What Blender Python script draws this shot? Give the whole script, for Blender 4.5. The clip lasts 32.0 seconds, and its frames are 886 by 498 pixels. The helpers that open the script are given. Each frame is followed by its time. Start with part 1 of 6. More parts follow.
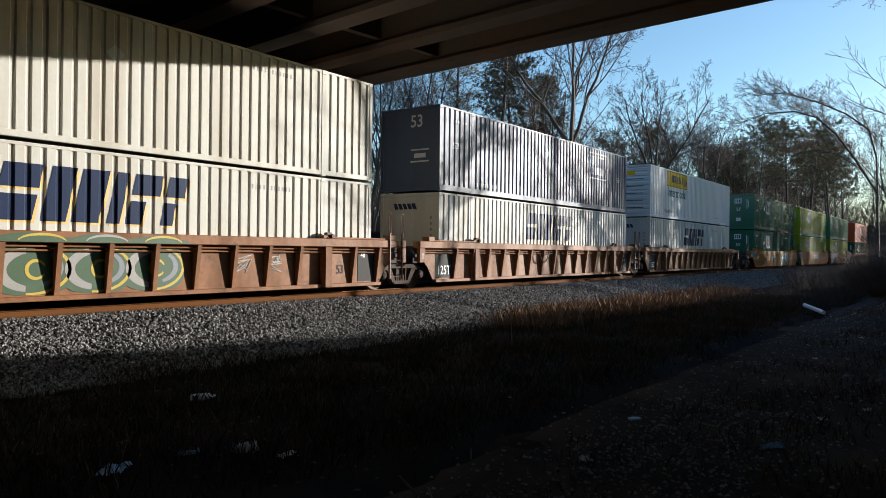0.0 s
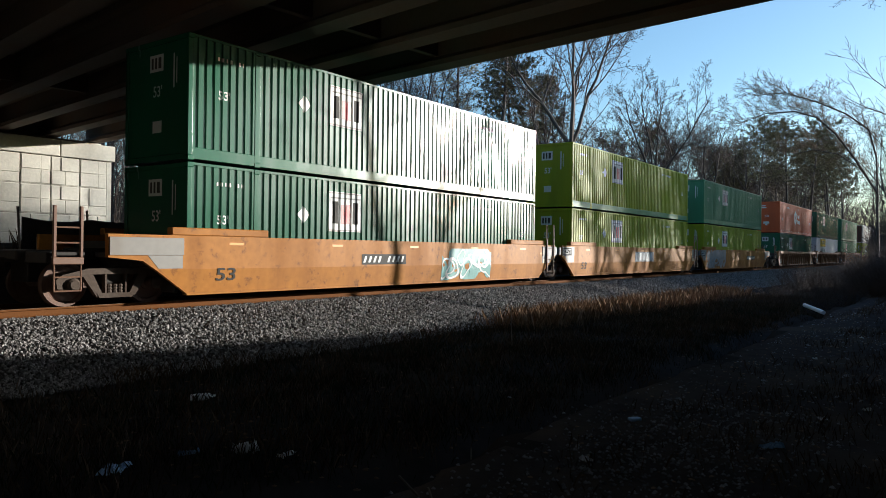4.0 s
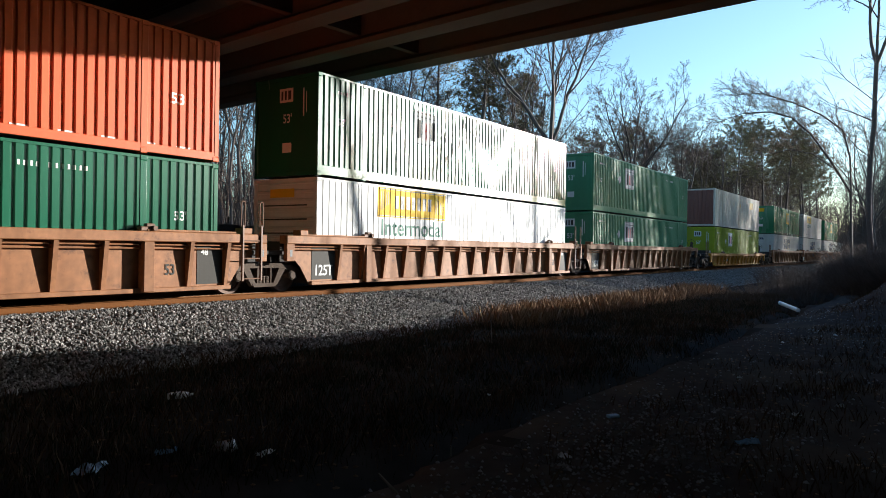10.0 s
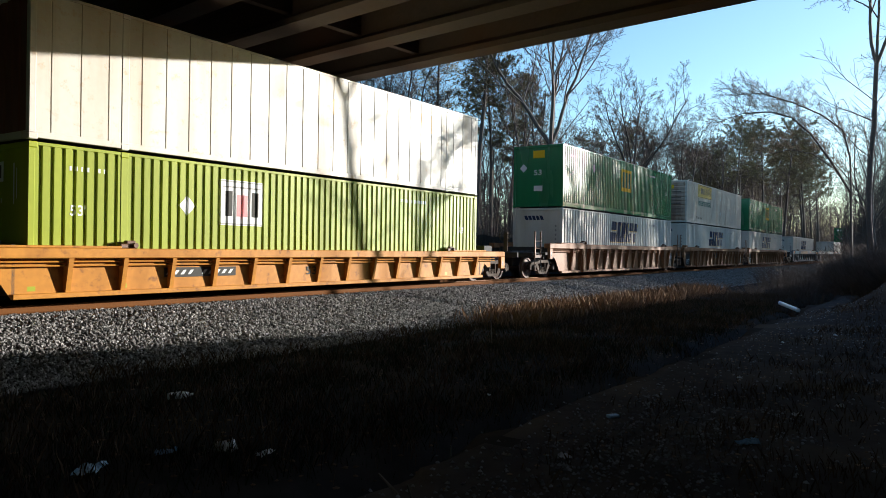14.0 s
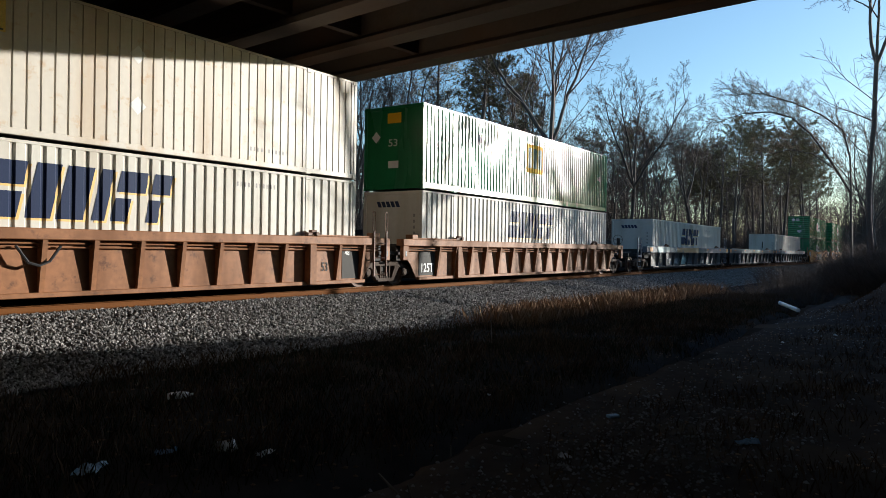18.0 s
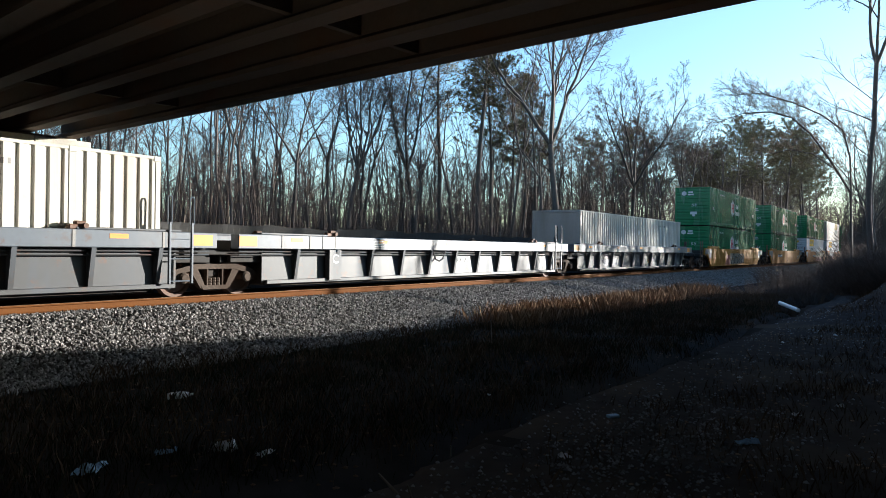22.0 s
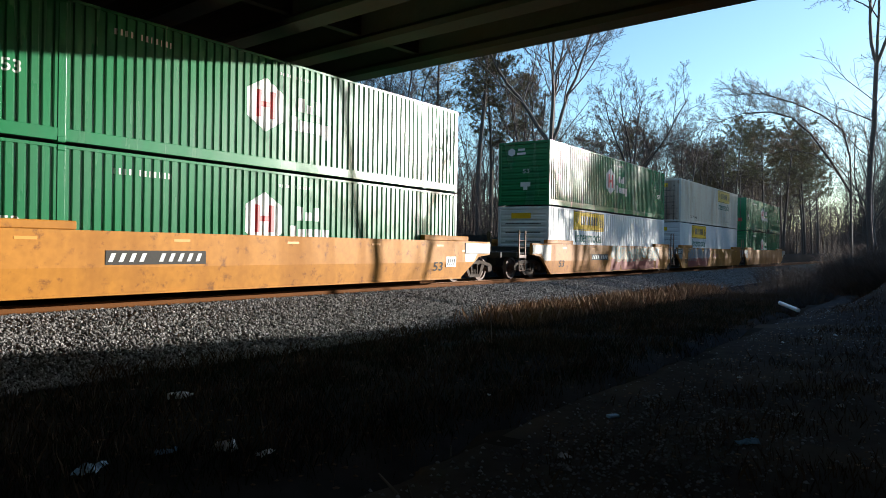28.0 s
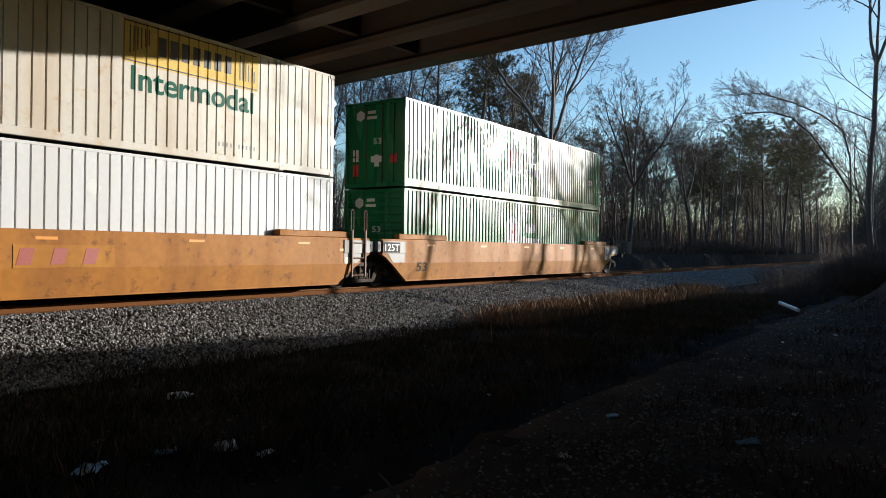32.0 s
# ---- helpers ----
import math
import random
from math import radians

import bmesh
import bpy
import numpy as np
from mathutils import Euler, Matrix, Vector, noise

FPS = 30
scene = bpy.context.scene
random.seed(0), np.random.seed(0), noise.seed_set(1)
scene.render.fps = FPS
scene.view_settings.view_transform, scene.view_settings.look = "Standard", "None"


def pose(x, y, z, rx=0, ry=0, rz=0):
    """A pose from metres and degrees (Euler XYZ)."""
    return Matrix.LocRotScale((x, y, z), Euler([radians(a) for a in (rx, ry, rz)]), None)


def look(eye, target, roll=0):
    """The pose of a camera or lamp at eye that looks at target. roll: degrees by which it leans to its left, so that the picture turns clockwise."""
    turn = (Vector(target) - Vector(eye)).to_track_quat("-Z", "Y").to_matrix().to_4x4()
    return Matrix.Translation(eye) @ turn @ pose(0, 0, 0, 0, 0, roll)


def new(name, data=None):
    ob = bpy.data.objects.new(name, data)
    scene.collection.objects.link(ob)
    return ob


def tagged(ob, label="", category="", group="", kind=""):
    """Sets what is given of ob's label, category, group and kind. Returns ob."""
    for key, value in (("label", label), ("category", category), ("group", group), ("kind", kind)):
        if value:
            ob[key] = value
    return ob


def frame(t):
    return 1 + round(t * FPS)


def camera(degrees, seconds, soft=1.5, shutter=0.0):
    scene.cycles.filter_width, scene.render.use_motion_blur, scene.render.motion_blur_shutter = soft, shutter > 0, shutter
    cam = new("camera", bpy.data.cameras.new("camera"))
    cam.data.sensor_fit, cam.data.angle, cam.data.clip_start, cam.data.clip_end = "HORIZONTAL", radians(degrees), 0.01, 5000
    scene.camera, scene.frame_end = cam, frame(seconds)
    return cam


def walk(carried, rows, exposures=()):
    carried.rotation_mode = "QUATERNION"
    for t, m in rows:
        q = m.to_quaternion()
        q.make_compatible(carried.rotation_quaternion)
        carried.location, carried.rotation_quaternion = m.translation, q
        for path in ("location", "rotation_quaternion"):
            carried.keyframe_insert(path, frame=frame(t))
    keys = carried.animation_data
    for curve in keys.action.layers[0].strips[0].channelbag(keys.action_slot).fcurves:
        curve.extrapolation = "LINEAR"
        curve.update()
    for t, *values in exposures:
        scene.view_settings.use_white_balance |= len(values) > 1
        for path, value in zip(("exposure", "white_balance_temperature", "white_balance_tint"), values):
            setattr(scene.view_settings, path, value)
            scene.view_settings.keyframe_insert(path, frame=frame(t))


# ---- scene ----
# World: x along the track, y across it away from the camera, z = 0 at the top of the rails.
cam = camera(62.89, 32.0, 0.9)
EYE = (0.0, 0.0, 1.251)


def aim(yaw, pitch, roll):
    """A camera pose from its bearing (from +y towards +x), its tilt and its lean, in degrees."""
    y, p = radians(yaw), radians(pitch)
    way = Vector((math.sin(y) * math.cos(p), math.cos(y) * math.cos(p), math.sin(p)))
    return look(EYE, Vector(EYE) + way * 10, roll)


REST_A, NUDGE, REST_B = aim(53.854, 0.07, 0.706), aim(54.822, -0.25, 0.807), aim(55.436, -0.086, 0.84)
walk(cam, [(0.0, REST_A), (4.0, REST_A), (7.9, REST_A), (8.1, aim(53.93, 0.05, 0.71)), (8.5, NUDGE), (8.8, aim(55.42, -0.12, 0.84)),
           (9.0, aim(55.52, -0.07, 0.84)), (9.3, REST_B), (12.0, REST_B), (20.0, REST_B), (32.0, REST_B)],
     [(t, stops + 1.17, 5600, 8) for t, stops in ((0.0, -0.17), (3.5, -0.15), (5.5, 0.08), (7.9, 0.15), (9.0, 0.5), (9.6, 0.4), (10.5, 0.2), (12.0, 0.02), (13.0, 0.1), (14.5, 0.22), (17.0, 0.0), (18.0, -0.14), (20.0, 0.1), (21.0, 0.35), (23.0, 0.58), (24.0, 0.6), (25.0, 0.42), (28.0, 0.22), (30.0, 0.2), (31.0, -0.12), (32.0, -0.26))])

# ---- light ----
SUN_TO = Vector((1.0, -0.61, 0.193)).normalized()
elevation = math.asin(SUN_TO.z)
world = bpy.data.worlds.new("world")
scene.world = world
world.use_nodes = True
wn = world.node_tree
sky = wn.nodes.new("ShaderNodeTexSky")
sky.sky_type, sky.sun_disc = "NISHITA", False
sky.sun_elevation, sky.sun_rotation = elevation, math.atan2(SUN_TO.x, SUN_TO.y)
sky.air_density, sky.dust_density, sky.ozone_density = 1.0, 0.6, 1.4
tint = wn.nodes.new("ShaderNodeMix")
tint.data_type, tint.blend_type = "RGBA", "MULTIPLY"
tint.inputs["Factor"].default_value, tint.inputs["B"].default_value = 1.0, (0.91, 1.01, 1.06, 1)
wn.links.new(sky.outputs[0], tint.inputs["A"])
wn.links.new(tint.outputs["Result"], wn.nodes["Background"].inputs[0])
wn.nodes["Background"].inputs[1].default_value = 0.098
sun = new("sun", bpy.data.lights.new("sun", "SUN"))
sun.data.energy, sun.data.angle, sun.data.color = 5.0, radians(0.53), (1.0, 0.87, 0.7)
sun.matrix_world = look((40, -40, 40), Vector((40, -40, 40)) - SUN_TO)


# ---- materials ----
def material(name, color, rough=0.6, metal=0.0, vary=0.25, grain=30.0, stain=None, stain_scale=0.6, stain_amount=0.5,
             bump=0.2, streak=False, by_object=0.0, spec=0.5, by_island=0.0, chips=None):
    """Paint, rust, soil and so on: base colour with fine grain, large stains and relief."""
    m = bpy.data.materials.new(name)
    m.use_nodes = True
    nt = m.node_tree
    b = nt.nodes["Principled BSDF"]
    b.inputs["Roughness"].default_value, b.inputs["Metallic"].default_value = rough, metal
    b.inputs["Specular IOR Level"].default_value = spec
    co = nt.nodes.new("ShaderNodeTexCoord")
    geo = nt.nodes.new("ShaderNodeNewGeometry")
    at = nt.nodes.new("ShaderNodeMapping")
    nt.links.new(co.outputs["Object"], at.inputs[0])
    if streak:
        at.inputs["Scale"].default_value = (1, 1, 0.12)
    fine = nt.nodes.new("ShaderNodeTexNoise")
    fine.inputs["Scale"].default_value, fine.inputs["Detail"].default_value = grain, 4
    nt.links.new(co.outputs["Object"], fine.inputs[0])
    big = nt.nodes.new("ShaderNodeTexNoise")
    big.inputs["Scale"].default_value, big.inputs["Detail"].default_value = stain_scale, 6
    nt.links.new(at.outputs[0], big.inputs[0])
    hsv = nt.nodes.new("ShaderNodeHueSaturation")
    hsv.inputs["Color"].default_value = (*color, 1)
    span = nt.nodes.new("ShaderNodeMapRange")
    span.inputs["To Min"].default_value, span.inputs["To Max"].default_value = 1 - vary, 1 + vary
    nt.links.new(fine.outputs[0], span.inputs[0])
    value = span.outputs[0]
    for amount, src in ((by_object, "object"), (by_island, "island")):
        if amount:
            rnd = nt.nodes.new("ShaderNodeObjectInfo").outputs["Random"] if src == "object" else geo.outputs["Random Per Island"]
            r2 = nt.nodes.new("ShaderNodeMapRange")
            r2.inputs["To Min"].default_value, r2.inputs["To Max"].default_value = 1 - amount, 1 + amount
            nt.links.new(rnd, r2.inputs[0])
            mul = nt.nodes.new("ShaderNodeMath")
            mul.operation = "MULTIPLY"
            nt.links.new(value, mul.inputs[0])
            nt.links.new(r2.outputs[0], mul.inputs[1])
            value = mul.outputs[0]
    nt.links.new(value, hsv.inputs["Value"])
    out = hsv.outputs[0]
    if stain:
        mask = nt.nodes.new("ShaderNodeMapRange")
        mask.inputs["From Min"].default_value, mask.inputs["From Max"].default_value = 0.48, 0.72
        mask.inputs["To Max"].default_value = stain_amount
        nt.links.new(big.outputs[0], mask.inputs[0])
        mix = nt.nodes.new("ShaderNodeMix")
        mix.data_type = "RGBA"
        nt.links.new(mask.outputs[0], mix.inputs["Factor"])
        nt.links.new(out, mix.inputs["A"])
        mix.inputs["B"].default_value = (*stain, 1)
        out = mix.outputs["Result"]
        rr = nt.nodes.new("ShaderNodeMapRange")
        rr.inputs["To Min"].default_value, rr.inputs["To Max"].default_value = rough, min(1, rough + 0.25)
        nt.links.new(mask.outputs[0], rr.inputs[0])
        nt.links.new(rr.outputs[0], b.inputs["Roughness"])
    if chips:
        spot = nt.nodes.new("ShaderNodeTexNoise")
        spot.inputs["Scale"].default_value, spot.inputs["Detail"].default_value, spot.inputs["Roughness"].default_value = 3.2, 9, 0.7
        nt.links.new(co.outputs["Object"], spot.inputs[0])
        cut = nt.nodes.new("ShaderNodeMapRange")
        cut.inputs["From Min"].default_value, cut.inputs["From Max"].default_value, cut.inputs["To Max"].default_value = 0.56, 0.68, 0.75
        nt.links.new(spot.outputs[0], cut.inputs[0])
        mix2 = nt.nodes.new("ShaderNodeMix")
        mix2.data_type = "RGBA"
        nt.links.new(cut.outputs[0], mix2.inputs["Factor"])
        nt.links.new(out, mix2.inputs["A"])
        mix2.inputs["B"].default_value = (*chips, 1)
        out = mix2.outputs["Result"]
    nt.links.new(out, b.inputs["Base Color"])
    if bump:
        bp = nt.nodes.new("ShaderNodeBump")
        bp.inputs["Strength"].default_value, bp.inputs["Distance"].default_value = bump, 0.02
        nt.links.new(fine.outputs[0], bp.inputs["Height"])
        nt.links.new(bp.outputs[0], b.inputs["Normal"])
    return m


GRIME = (0.07, 0.05, 0.035)


def paint(name, color, rough=0.38, stain=GRIME, amount=0.35, vary=0.08, chips=None, spec=0.5):
    color = tuple(c * 0.68 for c in color)
    return material(name, color, rough, vary=vary, grain=7, stain=stain, stain_scale=1.1, stain_amount=amount, bump=0.03, streak=True, chips=chips, spec=spec)


M_WHITE = paint("white_paint", (0.72, 0.69, 0.61), 0.55, (0.3, 0.23, 0.15), 0.5, chips=(0.5, 0.44, 0.35), spec=0.3)
M_JB = paint("clean_white_paint", (0.8, 0.8, 0.8), 0.45, (0.4, 0.36, 0.3), 0.3, spec=0.3)
M_CREAM = paint("weathered_white_paint", (0.68, 0.63, 0.54), 0.5, (0.34, 0.22, 0.11), 0.55, chips=(0.4, 0.27, 0.15))
M_RUSTYDOOR = paint("rust_streaked_door_paint", (0.5, 0.38, 0.28), 0.6, (0.1, 0.04, 0.018), 0.95, 0.2, (0.09, 0.035, 0.018))
M_FADEDYELLOW = material("faded_yellow_sign_film", (0.6, 0.42, 0.1), 0.6, vary=0.3, spec=0.2, bump=0.03)
M_HUB = paint("bright_green_paint", (0.03, 0.22, 0.08), 0.24, (0.02, 0.05, 0.03), 0.3)
M_TMX = paint("dark_green_paint", (0.022, 0.14, 0.075), 0.21, (0.02, 0.05, 0.035), 0.3)
M_TMX2 = paint("mid_green_paint", (0.1, 0.3, 0.15), 0.36, (0.03, 0.06, 0.03), 0.3, spec=0.2)
M_OLIVE = paint("lime_green_paint", (0.36, 0.41, 0.012), 0.5, (0.06, 0.09, 0.01), 0.35, spec=0.25)
M_SLATE = paint("slate_blue_paint", (0.1, 0.13, 0.2), 0.45, (0.05, 0.05, 0.05), 0.3, spec=0.25)
M_ORANGE = paint("orange_red_paint", (0.74, 0.135, 0.036), 0.5, (0.25, 0.05, 0.015), 0.4, spec=0.25)
M_BROWN = paint("brown_car_paint", (0.33, 0.145, 0.058), 0.6, (0.09, 0.04, 0.018), 0.8, 0.4, (0.06, 0.027, 0.015), spec=0.25)
M_YELLOW = paint("yellow_car_paint", (0.56, 0.24, 0.03), 0.55, (0.22, 0.09, 0.02), 0.7, 0.25, (0.1, 0.04, 0.018), spec=0.15)
M_TAN = paint("faded_yellow_car_paint", (0.48, 0.195, 0.03), 0.55, (0.18, 0.07, 0.02), 0.7, 0.25, (0.09, 0.036, 0.016), spec=0.15)
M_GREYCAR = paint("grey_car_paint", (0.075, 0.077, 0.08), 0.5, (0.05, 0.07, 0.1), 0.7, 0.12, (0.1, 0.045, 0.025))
# Sooty steel whose near-black also paints the shade between the cars.
M_SOOTSHADE = material("soot_and_shade_steel", (0.02, 0.018, 0.016), 0.8, vary=0.3, stain=(0.06, 0.035, 0.02), stain_amount=0.6)
M_TRUCK = material("dusty_cast_steel", (0.075, 0.056, 0.043), 0.8, spec=0.2, vary=0.5, grain=20, stain=(0.035, 0.022, 0.015), stain_amount=0.7)
M_RUSTBAR = paint("rust_brown_steel", (0.2, 0.1, 0.055), 0.6, (0.07, 0.035, 0.02), 0.7, 0.25)
M_WHEEL = material("rusty_wheel_steel", (0.16, 0.09, 0.06), 0.65, vary=0.25, grain=20, stain=(0.06, 0.035, 0.025), stain_amount=0.5)
M_BLACK = material("black_paint", (0.015, 0.015, 0.017), 0.5, vary=0.2)
M_MARKBLACK = material("faded_black_marking", (0.05, 0.047, 0.042), 0.6, vary=0.2, bump=0.03, spec=0.1)
M_MARKFAINT = material("worn_grey_marking", (0.22, 0.21, 0.2), 0.6, vary=0.3, bump=0.03)
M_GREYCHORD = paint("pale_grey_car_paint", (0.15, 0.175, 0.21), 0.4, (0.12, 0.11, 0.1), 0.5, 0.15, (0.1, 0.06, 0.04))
M_ENDGREY = paint("worn_grey_end_paint", (0.26, 0.24, 0.21), 0.5, (0.13, 0.1, 0.07), 0.6, 0.15)
M_MARKCREAM = material("cream_marking", (0.6, 0.45, 0.25), 0.5, vary=0.15, bump=0.03)
M_MARKWHITE = material("white_marking", (0.56, 0.56, 0.54), 0.5, vary=0.1, bump=0.03)
M_MARKBLUE = material("navy_marking", (0.022, 0.032, 0.07), 0.45, vary=0.15, bump=0.05, spec=0.1)
M_MARKGOLD = material("golden_marking", (0.6, 0.4, 0.12), 0.5, vary=0.15, bump=0.03)
M_SIGNYELLOW = material("yellow_sign_film", (0.62, 0.38, 0.004), 0.65, spec=0.2, vary=0.08, bump=0.03)
M_MARKGREEN = material("deep_green_marking", (0.01, 0.09, 0.06), 0.4, vary=0.1, bump=0.03, spec=0.1)
M_MARKRED = material("red_marking", (0.45, 0.03, 0.03), 0.45, vary=0.12, bump=0.03)
M_REFLECT = material("amber_reflector_tape", (0.6, 0.23, 0.01), 0.5, vary=0.08, bump=0.02)
M_SPRAYGREEN = material("green_spray_paint", (0.03, 0.068, 0.024), 0.55, vary=0.3, stain=(0.08, 0.11, 0.07), stain_scale=1.6, bump=0.03)
M_SPRAYSILVER = material("silver_spray_paint", (0.3, 0.23, 0.17), 0.5, vary=0.25, stain=(0.34, 0.22, 0.13), stain_scale=2.0, bump=0.03)
M_SPRAYYELLOW = material("yellow_spray_paint", (0.42, 0.3, 0.02), 0.55, vary=0.25, bump=0.03)
M_SPRAYRED = material("maroon_spray_paint", (0.28, 0.06, 0.04), 0.5, vary=0.3, bump=0.03)
M_SPRAYBLUE = material("slate_blue_spray_paint", (0.17, 0.18, 0.2), 0.5, vary=0.3, bump=0.03)
M_SPRAYTEAL = material("teal_spray_paint", (0.09, 0.24, 0.22), 0.5, vary=0.3, bump=0.03)
M_SPRAYCHROME = material("chrome_spray_paint", (0.27, 0.255, 0.24), 0.45, vary=0.25, stain=(0.3, 0.24, 0.18), stain_scale=2.0, bump=0.03)
M_SPRAYPALE = material("pale_teal_spray_paint", (0.25, 0.36, 0.36), 0.5, vary=0.3, bump=0.03)
M_SPRAYCREAM = material("cream_spray_paint", (0.34, 0.22, 0.1), 0.5, vary=0.2, bump=0.03)
M_RAIL = material("rusty_rail_steel", (0.13, 0.052, 0.015), 0.8, spec=0.08, vary=0.2, grain=25, stain=(0.1, 0.045, 0.022), stain_amount=0.6)
M_RAILTOP = material("shiny_rail_head", (0.26, 0.17, 0.11), 0.5, 1.0, vary=0.1, bump=0.02)
M_TIE = material("weathered_tie_timber", (0.12, 0.09, 0.07), 0.9, vary=0.4, grain=14, by_object=0.3, bump=0.4)
# Darker than the loose stones: the shade between them sits in this colour.
M_BALLAST = material("ballast_bed_gap_shade", (0.05, 0.047, 0.044), 0.95, spec=0.1, vary=0.6, grain=22, stain=(0.1, 0.07, 0.05), stain_amount=0.3, bump=1.0)
M_STONE = material("granite_stones", (0.175, 0.167, 0.16), 0.85, spec=0.2, vary=0.3, grain=20, by_island=0.8, bump=0.3)
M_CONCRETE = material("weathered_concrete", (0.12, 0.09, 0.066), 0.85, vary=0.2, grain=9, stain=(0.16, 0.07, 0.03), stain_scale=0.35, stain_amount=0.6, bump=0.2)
M_PANEL = material("cast_stone_panel", (0.52, 0.49, 0.42), 0.85, vary=0.22, grain=7, stain=(0.3, 0.28, 0.24), stain_scale=0.5, by_object=0.14, bump=0.3)
M_BARK = material("grey_brown_bark", (0.085, 0.068, 0.058), 0.9, vary=0.35, grain=9, by_object=0.3, bump=0.6, stain=(0.12, 0.1, 0.085), stain_amount=0.6)
M_TWIG = material("bare_twigs", (0.095, 0.072, 0.06), 0.85, spec=0.1, vary=0.25, by_object=0.3, bump=0)
M_BUD = material("budding_twigs", (0.14, 0.095, 0.065), 0.85, spec=0.1, vary=0.3, by_object=0.2, bump=0)
M_NEEDLE = material("pine_needles", (0.15, 0.125, 0.065), 0.7, spec=0.2, vary=0.35, by_object=0.2, by_island=0.35, bump=0)
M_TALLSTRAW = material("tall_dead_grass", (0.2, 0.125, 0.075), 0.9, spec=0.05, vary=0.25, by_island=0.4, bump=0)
M_DARKSTONE = material("dusty_gravel", (0.2, 0.2, 0.21), 0.9, spec=0.05, vary=0.3, by_island=0.6, bump=0.2)
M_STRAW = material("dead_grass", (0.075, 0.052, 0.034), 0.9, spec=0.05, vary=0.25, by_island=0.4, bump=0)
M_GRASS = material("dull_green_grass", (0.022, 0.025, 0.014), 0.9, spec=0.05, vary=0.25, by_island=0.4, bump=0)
M_LITTER = material("white_litter", (0.75, 0.76, 0.8), 0.5, vary=0.1)
M_LITTERBLUE = material("pale_blue_litter", (0.3, 0.5, 0.75), 0.5, vary=0.1)
M_PVC = material("white_pipe", (0.75, 0.77, 0.8), 0.4, vary=0.06, bump=0.03)
M_FABRIC = material("black_silt_fabric", (0.02, 0.018, 0.016), 0.8, vary=0.3, stain=(0.04, 0.034, 0.028), stain_amount=0.5)
M_STAKE = material("grey_timber_stake", (0.16, 0.13, 0.1), 0.85, vary=0.3)
M_LEAF = material("leaf_litter", (0.1, 0.065, 0.04), 0.9, spec=0.05, by_island=0.5, bump=0)
M_DRYLEAF = material("dry_leaves", (0.22, 0.15, 0.1), 0.9, spec=0.05, by_island=0.5, bump=0)
M_WATER = material("ditch_water", (0.012, 0.012, 0.01), 0.04, vary=0.1, bump=0.01)


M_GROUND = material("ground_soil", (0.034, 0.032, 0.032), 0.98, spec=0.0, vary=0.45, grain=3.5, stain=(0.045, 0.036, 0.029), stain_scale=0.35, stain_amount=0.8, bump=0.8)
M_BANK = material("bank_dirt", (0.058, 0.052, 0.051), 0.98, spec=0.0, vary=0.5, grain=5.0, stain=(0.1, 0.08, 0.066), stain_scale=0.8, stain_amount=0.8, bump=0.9)


